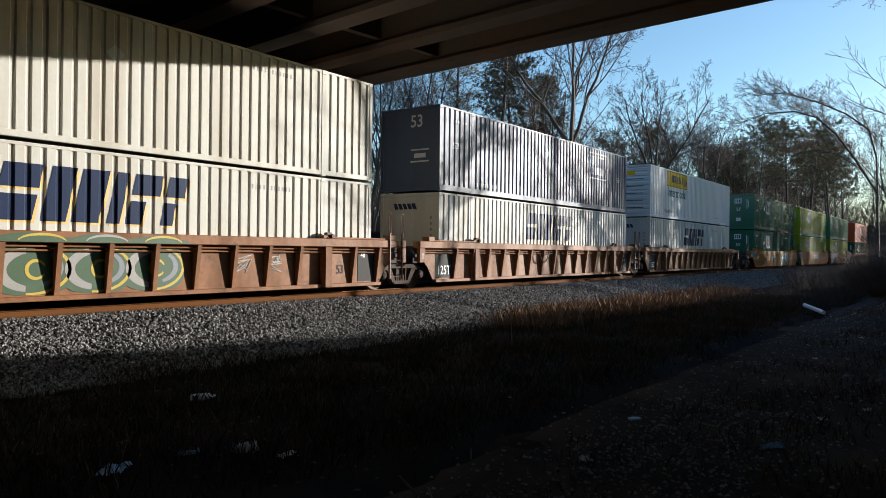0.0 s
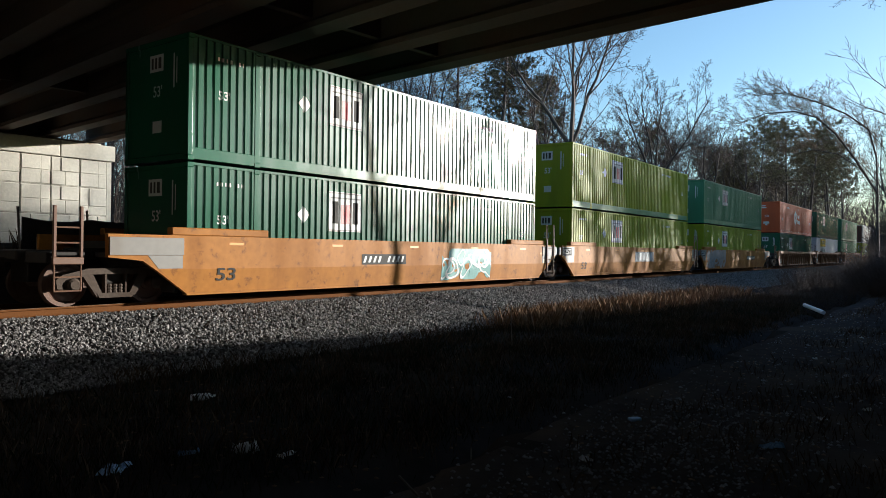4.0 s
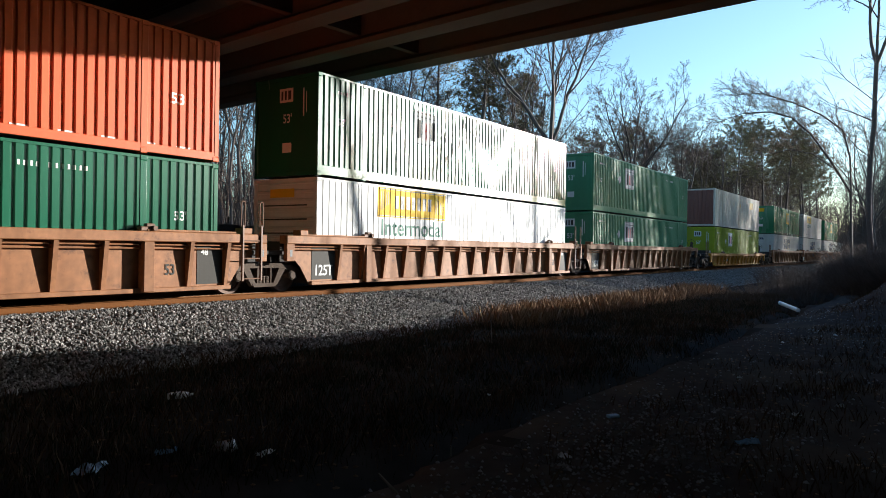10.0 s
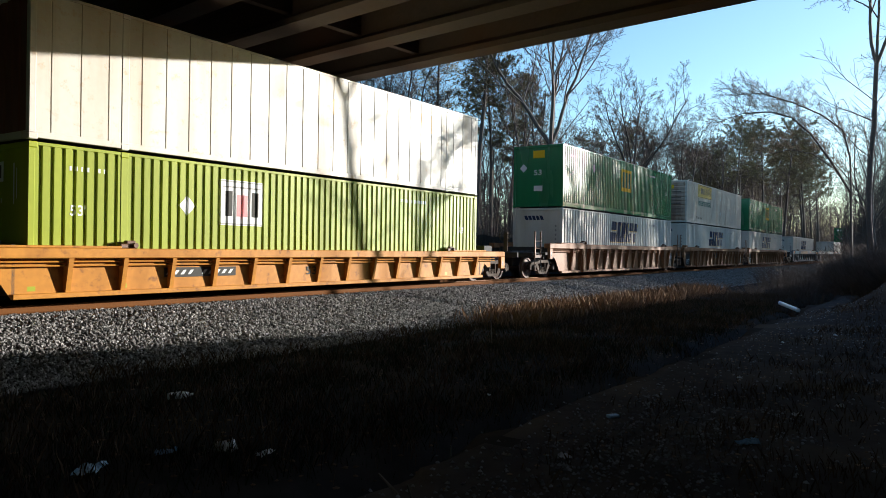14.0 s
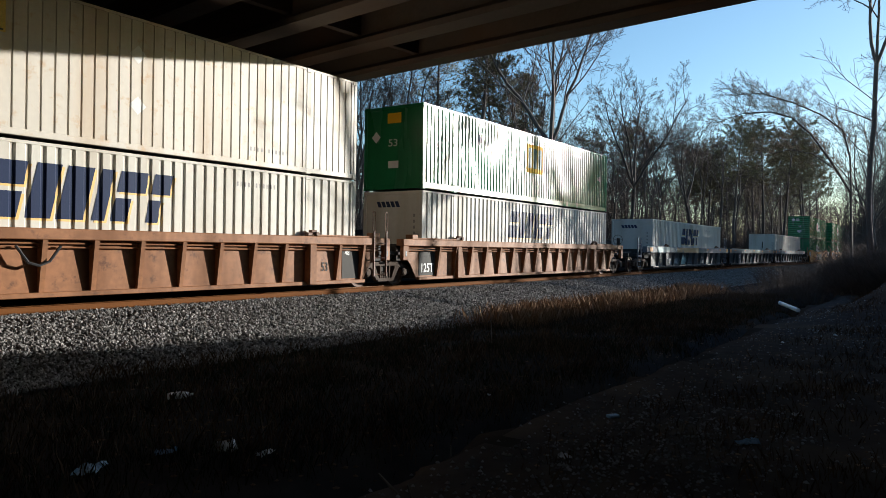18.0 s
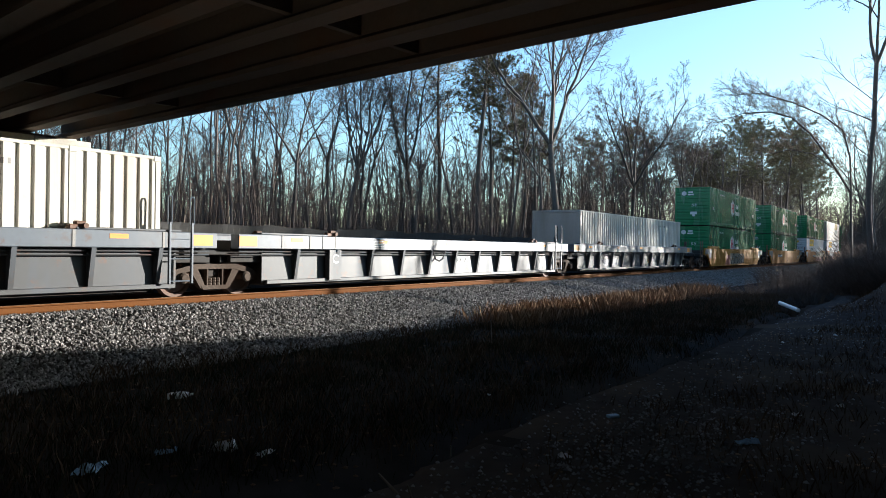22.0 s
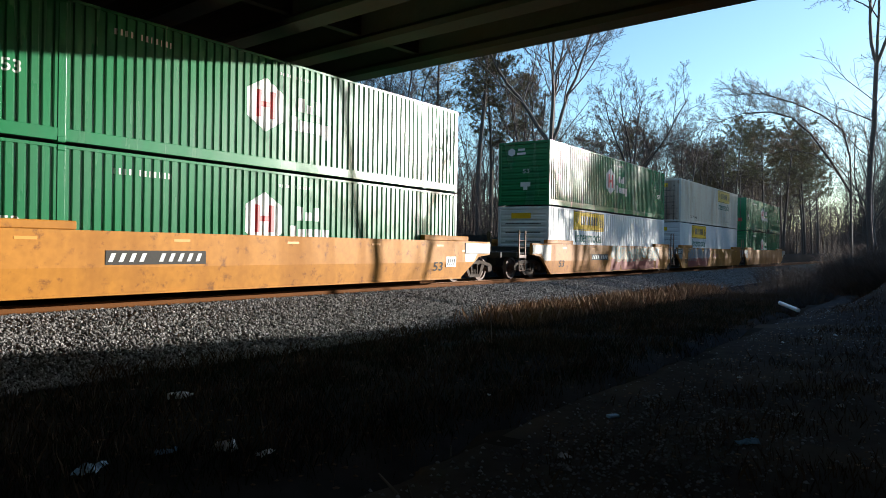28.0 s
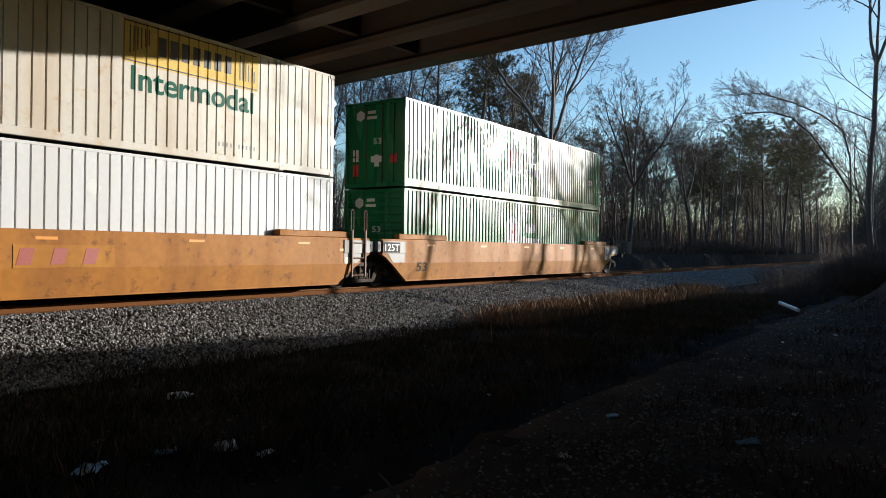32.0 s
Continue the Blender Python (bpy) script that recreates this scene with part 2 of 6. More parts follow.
# ---- mesh building ----
class Solid:
    """A growing list of vertices and faces."""

    def __init__(self):
        self.v, self.f = [], []

    def add(self, verts, faces):
        n = len(self.v)
        self.v += [tuple(p) for p in verts]
        self.f += [tuple(i + n for i in q) for q in faces]
        return self

    def box(self, x0, x1, y0, y1, z0, z1):
        return self.add([(x0, y0, z0), (x1, y0, z0), (x1, y1, z0), (x0, y1, z0), (x0, y0, z1), (x1, y0, z1), (x1, y1, z1), (x0, y1, z1)],
                        [(3, 2, 1, 0), (4, 5, 6, 7), (0, 1, 5, 4), (1, 2, 6, 5), (2, 3, 7, 6), (3, 0, 4, 7)])

    def chamfer(self, x0, x1, y0, y1, z0, z1, c=0.01):
        """A box whose edges are cut back by c."""
        c = min(c, (x1 - x0) / 3, (y1 - y0) / 3, (z1 - z0) / 3)
        bm = bmesh.new()
        bmesh.ops.create_cube(bm, size=1.0, matrix=Matrix.Translation(((x0 + x1) / 2, (y0 + y1) / 2, (z0 + z1) / 2)) @ Matrix.Diagonal((x1 - x0, y1 - y0, z1 - z0, 1)))
        bmesh.ops.bevel(bm, geom=bm.edges[:], offset=c, segments=1, affect="EDGES")
        bm.verts.index_update()
        self.add([v.co for v in bm.verts], [[v.index for v in f.verts] for f in bm.faces])
        bm.free()
        return self

    def prism(self, ring, axis, lo, hi):
        """A flat outline pushed from lo to hi along axis; the outline's two numbers are the other two axes in order."""
        def put(p, w):
            q = list(p)
            q.insert(axis, w)
            return q
        n = len(ring)
        return self.add([put(p, lo) for p in ring] + [put(p, hi) for p in ring],
                        [tuple(range(n))[::-1], tuple(range(n, 2 * n))] + [(i, (i + 1) % n, n + (i + 1) % n, n + i) for i in range(n)])

    def rod(self, a, b, r, r2=None, n=6, caps=True):
        a, b = Vector(a), Vector(b)
        r2 = r if r2 is None else r2
        w = (b - a).normalized()
        u = w.orthogonal().normalized()
        k = w.cross(u)
        ring = [(math.cos(2 * math.pi * i / n), math.sin(2 * math.pi * i / n)) for i in range(n)]
        vs = [a + (u * c + k * s) * r for c, s in ring] + [b + (u * c + k * s) * r2 for c, s in ring]
        fs = [(i, (i + 1) % n, n + (i + 1) % n, n + i) for i in range(n)]
        if caps:
            fs += [tuple(range(n))[::-1], tuple(range(n, 2 * n))]
        return self.add(vs, fs)

    def lathe(self, rings, n=24, axis=1):
        """Rings of (radius, place along the axis) joined into a turned body."""
        vs = []
        for r, w in rings:
            for i in range(n):
                c, s = r * math.cos(2 * math.pi * i / n), r * math.sin(2 * math.pi * i / n)
                vs.append((c, w, s) if axis == 1 else ((c, s, w) if axis == 2 else (w, c, s)))
        fs = []
        for j in range(len(rings) - 1):
            for i in range(n):
                fs.append((j * n + i, j * n + (i + 1) % n, (j + 1) * n + (i + 1) % n, (j + 1) * n + i))
        fs += [tuple(range(n))[::-1], tuple(range((len(rings) - 1) * n, len(rings) * n))]
        return self.add(vs, fs)

    def mesh(self, name, mat, smooth=False):
        me = bpy.data.meshes.new(name)
        me.from_pydata(self.v, [], self.f)
        me.materials.append(mat)
        bm = bmesh.new()
        bm.from_mesh(me)
        bmesh.ops.recalc_face_normals(bm, faces=bm.faces)
        bm.to_mesh(me)
        bm.free()
        if smooth:
            me.shade_smooth()
        return me


MESHES = {}


def part(name, shape, mat, parent=None, label="", key=None, at=None, smooth=False):
    """Links one mesh object, under parent where given. With a key the mesh is made once and shared; shape may then be a function."""
    full = (key, mat.name)
    if key is None or full not in MESHES:
        s = shape() if callable(shape) else shape
        me = s if isinstance(s, bpy.types.Mesh) else s.mesh(name, mat, smooth)
        if key is not None:
            MESHES[full] = me
    else:
        me = MESHES[full]
    ob = new(name, me)
    if parent:
        ob.parent = parent
    if at is not None:
        ob.matrix_local = at
    if label:
        ob["label"] = label
    return ob


def thing(name, label, category, at=None, group="", kind=""):
    ob = new(name)
    ob.empty_display_size = 0.3
    if at is not None:
        ob.matrix_world = at
    return tagged(ob, label, category, group, kind)

# ---- ground, track and bridge ----
TRACK_Y = 15.653


def smooth01(t):
    t = max(0.0, min(1.0, t))
    return t * t * (3 - 2 * t)


def ground_z(x, y):
    """Height of the ground: verge, ditch and near bank before the track, a low berm and the wood's floor behind it, a
    bank to the south-east, and added unseen banks in the west that shut out sky light.
    """
    edge = 3.35 + noise.noise(Vector((x * 0.25, 7.0, 0.0))) * 0.35 + noise.noise(Vector((x * 1.3, 2.0, 0.0))) * 0.22
    n = noise.noise(Vector((x * 0.35, y * 0.35, 0.0))) * 0.09 + noise.noise(Vector((x * 1.7, y * 1.7, 3.0))) * 0.035
    if y < edge:
        z = -0.42
    elif y < edge + 0.55:
        z = -0.42 - 1.05 * smooth01((y - edge) / 0.55)
    elif y < edge + 0.95:
        z = -1.47
    elif y < edge + 1.6:
        z = -1.47 + 0.54 * smooth01((y - edge - 0.95) / 0.65)
    elif y < 18.5:
        z = -0.95
    else:
        z = -0.95 + 1.98 * smooth01((y - 18.8) / 1.9) + 0.3 * smooth01((y - 24) / 14)
    pool = smooth01(2.2 - 1.6 * math.hypot((x - 34.5) / 4.0, (y - 4.7) / 0.9))
    z += (-1.5 - z) * pool
    d = (x - 31.5) * 0.166 + (y + 3.04) * 0.986
    bank = smooth01(1 - d / 4.6) * smooth01((x - 17.5) / 10.0) * 4.72
    # Added banks beyond the bridge, out of view, to block low western sky light.
    bank += 9.0 * smooth01((-36 - x) / 7) * smooth01((abs(y - TRACK_Y) - 6.5) / 7)
    far = smooth01((math.hypot(x - 20, y - 10) - 150) / 400)
    return z + bank + n * (1 + 6 * far) + far * 2.0


def ground():
    def steps(lo, hi, a, b, fine):
        out, w = [], a
        while w < b:
            out.append(w)
            w += fine
        g, w = fine, b
        while w < hi:
            out.append(w)
            g *= 1.16
            w += g
        out.append(hi)
        g, w = fine, a
        while w > lo:
            g *= 1.2
            w -= g
            out.append(max(w, lo))
        return sorted(set(out))
    xs, ys = steps(-900, 2200, -3, 42, 0.3), steps(-900, 2200, -2, 27, 0.25)
    vs = [(x, y, ground_z(x, y)) for y in ys for x in xs]
    n = len(xs)
    fs = [(j * n + i, j * n + i + 1, (j + 1) * n + i + 1, (j + 1) * n + i) for j in range(len(ys) - 1) for i in range(n - 1)]
    me = bpy.data.meshes.new("ground")
    me.from_pydata(vs, [], fs)
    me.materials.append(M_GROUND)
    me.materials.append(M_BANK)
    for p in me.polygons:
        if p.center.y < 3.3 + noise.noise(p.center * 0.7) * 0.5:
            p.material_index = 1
    me.shade_smooth()
    tagged(new("ground", me), "dark packed dirt with dead grass and leaf litter", "ground", kind="structure")


ground()
X0, X1 = -120.0, 620.0
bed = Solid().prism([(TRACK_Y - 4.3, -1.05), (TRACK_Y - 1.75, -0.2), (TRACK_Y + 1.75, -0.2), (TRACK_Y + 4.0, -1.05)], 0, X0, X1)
tagged(part("ballast_bed", bed, M_BALLAST), "crushed granite ballast bed under the track, darkened for the shade between stones", "ballast", kind="structure")


def stones(n, x0, x1, seed):
    """Loose stones on the near shoulder and its slope, joined."""
    rng = np.random.default_rng(seed)
    base = np.array([(1, 0, 0), (-1, 0, 0), (0, 1, 0), (0, -1, 0), (0, 0, 1), (0, 0, -1)], float)
    tri = np.array([(0, 2, 4), (2, 1, 4), (1, 3, 4), (3, 0, 4), (2, 0, 5), (1, 2, 5), (3, 1, 5), (0, 3, 5)])
    x = x0 + (x1 - x0) * rng.random(n) ** 1.5
    y = TRACK_Y - 4.75 + 4.0 * rng.random(n)
    z = np.where(y > TRACK_Y - 1.75, -0.2, -0.2 - (TRACK_Y - 1.75 - y) / 2.55 * 0.85)
    z = np.maximum(z, -0.93) + rng.random(n) * 0.03
    v = base[None] * (0.018 + 0.026 * rng.random((n, 1, 3))) * (0.75 + 0.5 * rng.random((n, 6, 1)))
    a = rng.random(n) * 6.283
    c, s = np.cos(a)[:, None], np.sin(a)[:, None]
    t = (rng.random(n)[:, None] - 0.5) * 1.6
    vx, vy, vz = v[:, :, 0], v[:, :, 1] * np.cos(t) - v[:, :, 2] * np.sin(t), v[:, :, 1] * np.sin(t) + v[:, :, 2] * np.cos(t)
    v = np.stack([c * vx - s * vy + x[:, None], s * vx + c * vy + y[:, None], vz + z[:, None]], -1).reshape(-1, 3)
    f = (tri[None] + np.arange(n)[:, None, None] * 6).reshape(-1, 3)
    me = bpy.data.meshes.new("ballast_stones")
    me.from_pydata(v.tolist(), [], f.tolist())
    me.materials.append(M_STONE)
    return me


tagged(new("ballast_stones", stones(100000, 3.0, 75.0, 5)), "loose pale grey granite ballast stones beside the rails", "ballast", kind="stuff")


def track():
    tr = thing("track", "single railway track with rusty rails on timber ties", "railway track", kind="structure")
    prof = [(-0.07, -0.18), (0.07, -0.18), (0.07, -0.165), (0.012, -0.14), (0.012, -0.045), (0.037, -0.03), (0.037, -0.004), (0.03, 0.0), (-0.03, 0.0), (-0.037, -0.004), (-0.037, -0.03), (-0.012, -0.045), (-0.012, -0.14), (-0.07, -0.165)]
    for side in (-1, 1):
        y = TRACK_Y + side * 0.755
        part("rail", Solid().prism([(y + a, b) for a, b in prof], 0, X0, X1), M_RAIL, tr, "rust-brown steel rail")
        part("rail_head", Solid().box(X0, X1, y - 0.026, y + 0.026, 0.0, 0.002), M_RAILTOP, tr, "worn shiny running surface")
    tie = lambda: Solid().chamfer(-0.115, 0.115, -1.3, 1.3, -0.36, -0.185, 0.012)
    plate = lambda: Solid().box(-0.09, 0.09, -0.9, -0.62, -0.185, -0.172).box(-0.09, 0.09, 0.62, 0.9, -0.185, -0.172)
    for i in range(150):
        x = 2.0 + i * 0.52
        t = part("tie", tie, M_TIE, tr, key="tie", at=pose(x + random.uniform(-0.02, 0.02), TRACK_Y + random.uniform(-0.03, 0.03), 0))
        part("tie_plate", plate, M_RAIL, t, key="plate")
    rest = Solid()
    for i in range(-200, 900):
        if not 0 <= i < 150:
            rest.box(1.885 + i * 0.52, 2.115 + i * 0.52, TRACK_Y - 1.3, TRACK_Y + 1.3, -0.36, -0.185)
    tagged(part("far_ties", rest, M_TIE, tr), kind="stuff")


track()

# The bridge crosses a little askew: ALONG runs with its girders, ACROSS along the track.
ALONG = Vector((0.1064, 0.9943, 0))
SKEW = Matrix(((0.9943, 0.1064, 0, 0), (-0.1064, 0.9943, 0, 0), (0, 0, 1, 0), (0, 0, 0, 1)))
SOFFIT = 7.0


def bridge():
    """In the bridge's own space x lies across the girders and y along them."""
    br = thing("road_bridge", "concrete girder road bridge over the railway, seen from below", "bridge", SKEW, kind="structure")
    flange = [(-0.33, 0), (0.33, 0), (0.33, 0.16), (0.1, 0.34), (0.1, 1.05), (0.26, 1.18), (0.26, 1.38), (-0.26, 1.38), (-0.26, 1.18), (-0.1, 1.05), (-0.1, 0.34), (-0.33, 0.16)]
    Y0, Y1 = -9.0, 42.6
    # The westernmost girders lie out of view, added to shut out sky light.
    for i in range(20):
        c = 17.15 - 0.33 - 2.45 * i
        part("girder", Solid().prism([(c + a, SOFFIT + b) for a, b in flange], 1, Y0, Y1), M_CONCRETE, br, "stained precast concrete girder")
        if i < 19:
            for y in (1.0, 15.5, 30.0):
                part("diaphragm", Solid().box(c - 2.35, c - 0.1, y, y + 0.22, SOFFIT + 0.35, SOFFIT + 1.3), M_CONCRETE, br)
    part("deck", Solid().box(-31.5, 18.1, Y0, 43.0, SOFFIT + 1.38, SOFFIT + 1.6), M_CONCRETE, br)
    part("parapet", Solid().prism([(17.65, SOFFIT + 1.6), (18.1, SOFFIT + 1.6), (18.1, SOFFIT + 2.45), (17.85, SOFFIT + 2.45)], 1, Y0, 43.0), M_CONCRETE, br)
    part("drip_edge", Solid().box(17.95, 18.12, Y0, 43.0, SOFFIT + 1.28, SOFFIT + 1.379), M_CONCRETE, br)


bridge()


def far_abutment():
    """The reinforced-earth wall that carries the bridge's far end: square panels cast with a squared-stone face."""
    wall = thing("abutment_wall", "pale cast-stone panel abutment wall with a concrete coping", "retaining wall", kind="structure")
    y = 39.0
    part("core", Solid().box(-34, 21.55, y + 0.12, y + 2.2, 0.0, 6.0), M_CONCRETE, wall)
    part("coping", Solid().chamfer(-34, 18.9, y - 0.12, y + 0.5, 5.95, 6.8, 0.03), M_PANEL, wall)
    part("coping", Solid().chamfer(18.94, 21.95, y - 0.12, y + 0.5, 5.95, 6.8, 0.03), M_PANEL, wall)
    part("bearing_seat", Solid().box(-34, 20.6, y + 0.55, y + 2.2, 6.0, 6.99), M_CONCRETE, wall)
    part("back_wall", Solid().box(-34, 19.8, y + 2.1, y + 2.3, 6.992, 8.37), M_CONCRETE, wall)
    part("cheek_wall", Solid().chamfer(20.62, 21.5, y + 0.55, y + 3.0, 6.0, 6.96, 0.03), M_PANEL, wall)
    part("return_wall", Solid().box(21.56, 21.82, y + 0.06, y + 12, 0.0, 5.94), M_PANEL, wall)
    rng = random.Random(3)

    def panel(w, h):
        s = Solid().box(0, w, 0.05, 0.14, 0, h)
        def split(x0, x1, z0, z1, depth):
            if depth and (x1 - x0 > 0.45 or z1 - z0 > 0.45):
                if (x1 - x0) > (z1 - z0) * rng.uniform(0.7, 1.3):
                    m = x0 + (x1 - x0) * rng.choice((0.33, 0.5, 0.67))
                    split(x0, m, z0, z1, depth - 1), split(m, x1, z0, z1, depth - 1)
                else:
                    m = z0 + (z1 - z0) * rng.choice((0.33, 0.5, 0.67))
                    split(x0, x1, z0, m, depth - 1), split(x0, x1, m, z1, depth - 1)
            else:
                p = rng.uniform(-0.03, 0.02)
                s.chamfer(x0 + 0.012, x1 - 0.012, p, 0.052, z0 + 0.012, z1 - 0.012, 0.02)
        split(0.02, w - 0.02, 0.02, h - 0.02, 2)
        return s
    kinds = [panel(1.5, 1.5) for _ in range(4)]
    for row in range(4):
        for col in range(8):
            x = 21.55 - 1.52 * (col + 1)
            k = rng.randrange(4)
            part("panel", kinds[k], M_PANEL, wall, key=("panel", k), at=pose(x, y, 5.94 - 1.52 * (row + 1)))


far_abutment()


def unseen_near_abutment():
    # Out-of-view wall, set forward to keep sun and sky off the foreground.
    w = thing("unseen_near_abutment", "plain concrete wall out of view at the bridge's near end, blocking light", "retaining wall", SKEW, kind="structure")
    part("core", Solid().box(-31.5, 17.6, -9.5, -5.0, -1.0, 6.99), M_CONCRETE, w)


unseen_near_abutment()


def silt_fence():
    f = thing("silt_fence", "sagging black silt fence on timber stakes behind the track", "fence")
    rng = random.Random(8)
    xs = [9 + i * 1.9 for i in range(26)]
    for i, x in enumerate(xs):
        z = ground_z(x, 20.6)
        lean = rng.uniform(-7, 7)
        part("stake", lambda: Solid().chamfer(-0.025, 0.025, -0.025, 0.025, -0.3, 1.25, 0.006), M_STAKE, f, key="stake", at=pose(x, 20.6, z, 0, lean, 0))
        if i + 1 < len(xs):
            z2, sag, s = ground_z(xs[i + 1], 20.6), rng.uniform(0.02, 0.1), Solid()
            n, vs = 8, []
            for k in range(n + 1):
                u = k / n
                bulge = math.sin(u * math.pi)
                vs += [(x + 1.9 * u, 20.56 + 0.06 * bulge, z + (z2 - z) * u - 0.1), (x + 1.9 * u, 20.56 - 0.05 * bulge, z + (z2 - z) * u + 0.98 - sag * bulge)]
            s.add(vs, [(2 * k, 2 * k + 2, 2 * k + 3, 2 * k + 1) for k in range(n)])
            part("fabric", s, M_FABRIC, f)


silt_fence()


# ---- the train ----
LEN, WID, TALL, POST = 16.154, 2.591, 2.896, 1.98
BASE = 0.29
HALF = WID / 2


def profile(kind):
    """Outline of a container's long side from above: (along, depth behind the outer face)."""
    pitch, outer, slope, depth = {"corr": (0.225, 0.128, 0.02, 0.036), "wide": (0.285, 0.165, 0.028, 0.036), "flat": (0.27, 0.225, 0.012, 0.02), "reefer": (0.6, 0.565, 0.01, 0.014)}[kind]
    out = []
    for a, b in ((0.12, POST - 0.08), (POST + 0.08, LEN - POST - 0.08), (LEN - POST + 0.08, LEN - 0.12)):
        n = max(1, round((b - a) / pitch))
        p = (b - a) / n
        k = p / pitch
        out.append((a, 0.0))
        for i in range(n):
            x = a + i * p
            m = x + p / 2
            h = (p - outer * k) / 2
            out += [(m - h, 0.0), (m - h + slope * k, depth), (m + h - slope * k, depth), (m + h, 0.0)]
        out.append((b, 0.0))
    return out


PROFILES = {k: profile(k) for k in ("corr", "wide", "flat", "reefer")}


def depth_at(kind, x):
    p = PROFILES[kind]
    for (a, da), (b, db) in zip(p, p[1:]):
        if a <= x <= b:
            return da + (db - da) * (x - a) / max(b - a, 1e-6)
    return 0.0


def side_panel(kind, rail):
    s, p = Solid(), PROFILES[kind]
    z0, z1 = rail, TALL - 0.07
    vs, fs = [], []
    for x, d in p:
        vs += [(x, -HALF + 0.012 + d, z0), (x, -HALF + 0.012 + d, z1)]
    fs = [(2 * i, 2 * i + 2, 2 * i + 3, 2 * i + 1) for i in range(len(p) - 1)]
    s.add(vs, fs)
    s.box(0.12, LEN - 0.12, -HALF + 0.056, -HALF + 0.066, z0, z1)
    return s


def end_wall(style):
    """A container's end at x = 0, facing -x."""
    y0, y1, z0, z1 = -HALF + 0.13, HALF - 0.13, 0.16, TALL - 0.12
    if style == "flat":
        return Solid().box(0.03, 0.07, y0, y1, z0, z1)
    across = style == "vertical"
    lo, hi, pitch = (y0, y1, 0.29) if across else (z0, z1, 0.27)
    n = round((hi - lo) / pitch)
    p, line = (hi - lo) / n, [(0.08, lo)]
    for i in range(n):
        w = lo + i * p
        line += [(0.05, w), (0.05, w + 0.03), (0.022, w + 0.06), (0.022, w + p - 0.06), (0.05, w + p - 0.03)]
    line += [(0.05, hi), (0.08, hi)]
    return Solid().prism(line, 2, z0, z1) if across else Solid().prism(line, 1, y0, y1)


def wrapped(polys, kind, base=0.0):
    """Flat outlines in (along, up) laid onto a container's long side, following its corrugation."""
    bm = bmesh.new()
    for ring in polys:
        try:
            bm.faces.new([bm.verts.new((x, 0, z)) for x, z in ring])
        except ValueError:
            continue
    return wrap_bm(bm, kind)


def wrap_bm(bm, kind):
    if kind:
        xs = [v.co.x for v in bm.verts]
        lo, hi = min(xs), max(xs)
        for x, _ in PROFILES[kind]:
            if lo < x < hi:
                bmesh.ops.bisect_plane(bm, geom=bm.verts[:] + bm.edges[:] + bm.faces[:], plane_co=(x, 0, 0), plane_no=(1, 0, 0))
        for v in bm.verts:
            v.co.y = -HALF + 0.007 + depth_at(kind, v.co.x)
    s = Solid()
    bm.verts.index_update()
    s.add([v.co for v in bm.verts], [[v.index for v in f.verts] for f in bm.faces])
    bm.free()
    return s


def lettering(text, x0, x1, z0, z1, bold=0.012):
    """Letters of the built-in font, stretched into the given box of (along, up)."""
    cu = bpy.data.curves.new("letters", "FONT")
    cu.body, cu.offset = text, bold
    ob = bpy.data.objects.new("letters", cu)
    me = bpy.data.meshes.new_from_object(ob)
    bpy.data.objects.remove(ob)
    bm = bmesh.new()
    bm.from_mesh(me)
    xs, ys = [v.co.x for v in bm.verts], [v.co.y for v in bm.verts]
    ax, ay = min(xs), min(ys)
    kx, ky = (x1 - x0) / (max(xs) - ax), (z1 - z0) / (max(ys) - ay)
    for v in bm.verts:
        v.co = (x0 + (v.co.x - ax) * kx, 0, z0 + (v.co.y - ay) * ky)
    return bm


def rect(x0, x1, z0, z1, lean=0.0):
    return [(x0, z0), (x1, z0), (x1 + lean, z1), (x0 + lean, z1)]


def hexagon(x0, x1, z0, z1):
    m, a, b = (x0 + x1) / 2, z0 + (z1 - z0) * 0.25, z0 + (z1 - z0) * 0.75
    return [(x0, a), (m, z0), (x1, a), (x1, b), (m, z1), (x0, b)]


def diamond(x, z, r):
    return [(x - r, z), (x, z - r), (x + r, z), (x, z + r)]


def side_mark(box, name, polys, mat, kind, label):
    if len(polys) > 5:
        part(name, wrapped(polys, kind), mat, box, label)["kind"] = "stuff"
    else:
        for ring in polys:
            part(name, wrapped([ring], kind), mat, box, label)


def raised_marks(box, name, polys, mat, kind, label):
    """Marks laid over a sign, a little prouder than it."""
    for ring in polys:
        part(name, lifted(wrapped([ring], kind)), mat, box, label)


def side_text(box, text, x0, x1, z0, z1, mat, kind):
    part("lettering", wrap_bm(lettering(text, x0, x1, z0, z1, 0.016), kind), mat, box, "letters reading " + text)


def end_text(box, text, y0, y1, z0, z1, mat):
    s = wrap_bm(lettering(text, 0, 1, z0, z1), None)
    s.v = [(0.008, y1 + (y0 - y1) * x, z) for x, _, z in s.v]
    part("end_lettering", s, mat, box, "letters reading " + text)


def end_mark(box, name, polys, mat, label, x=0.01):
    """Marks on the end that faces -x; outlines in (across from the near side, up)."""
    for ring in polys:
        part(name, Solid().add([(x, -HALF + a, z) for a, z in ring], [tuple(range(len(ring)))]), mat, box, label)


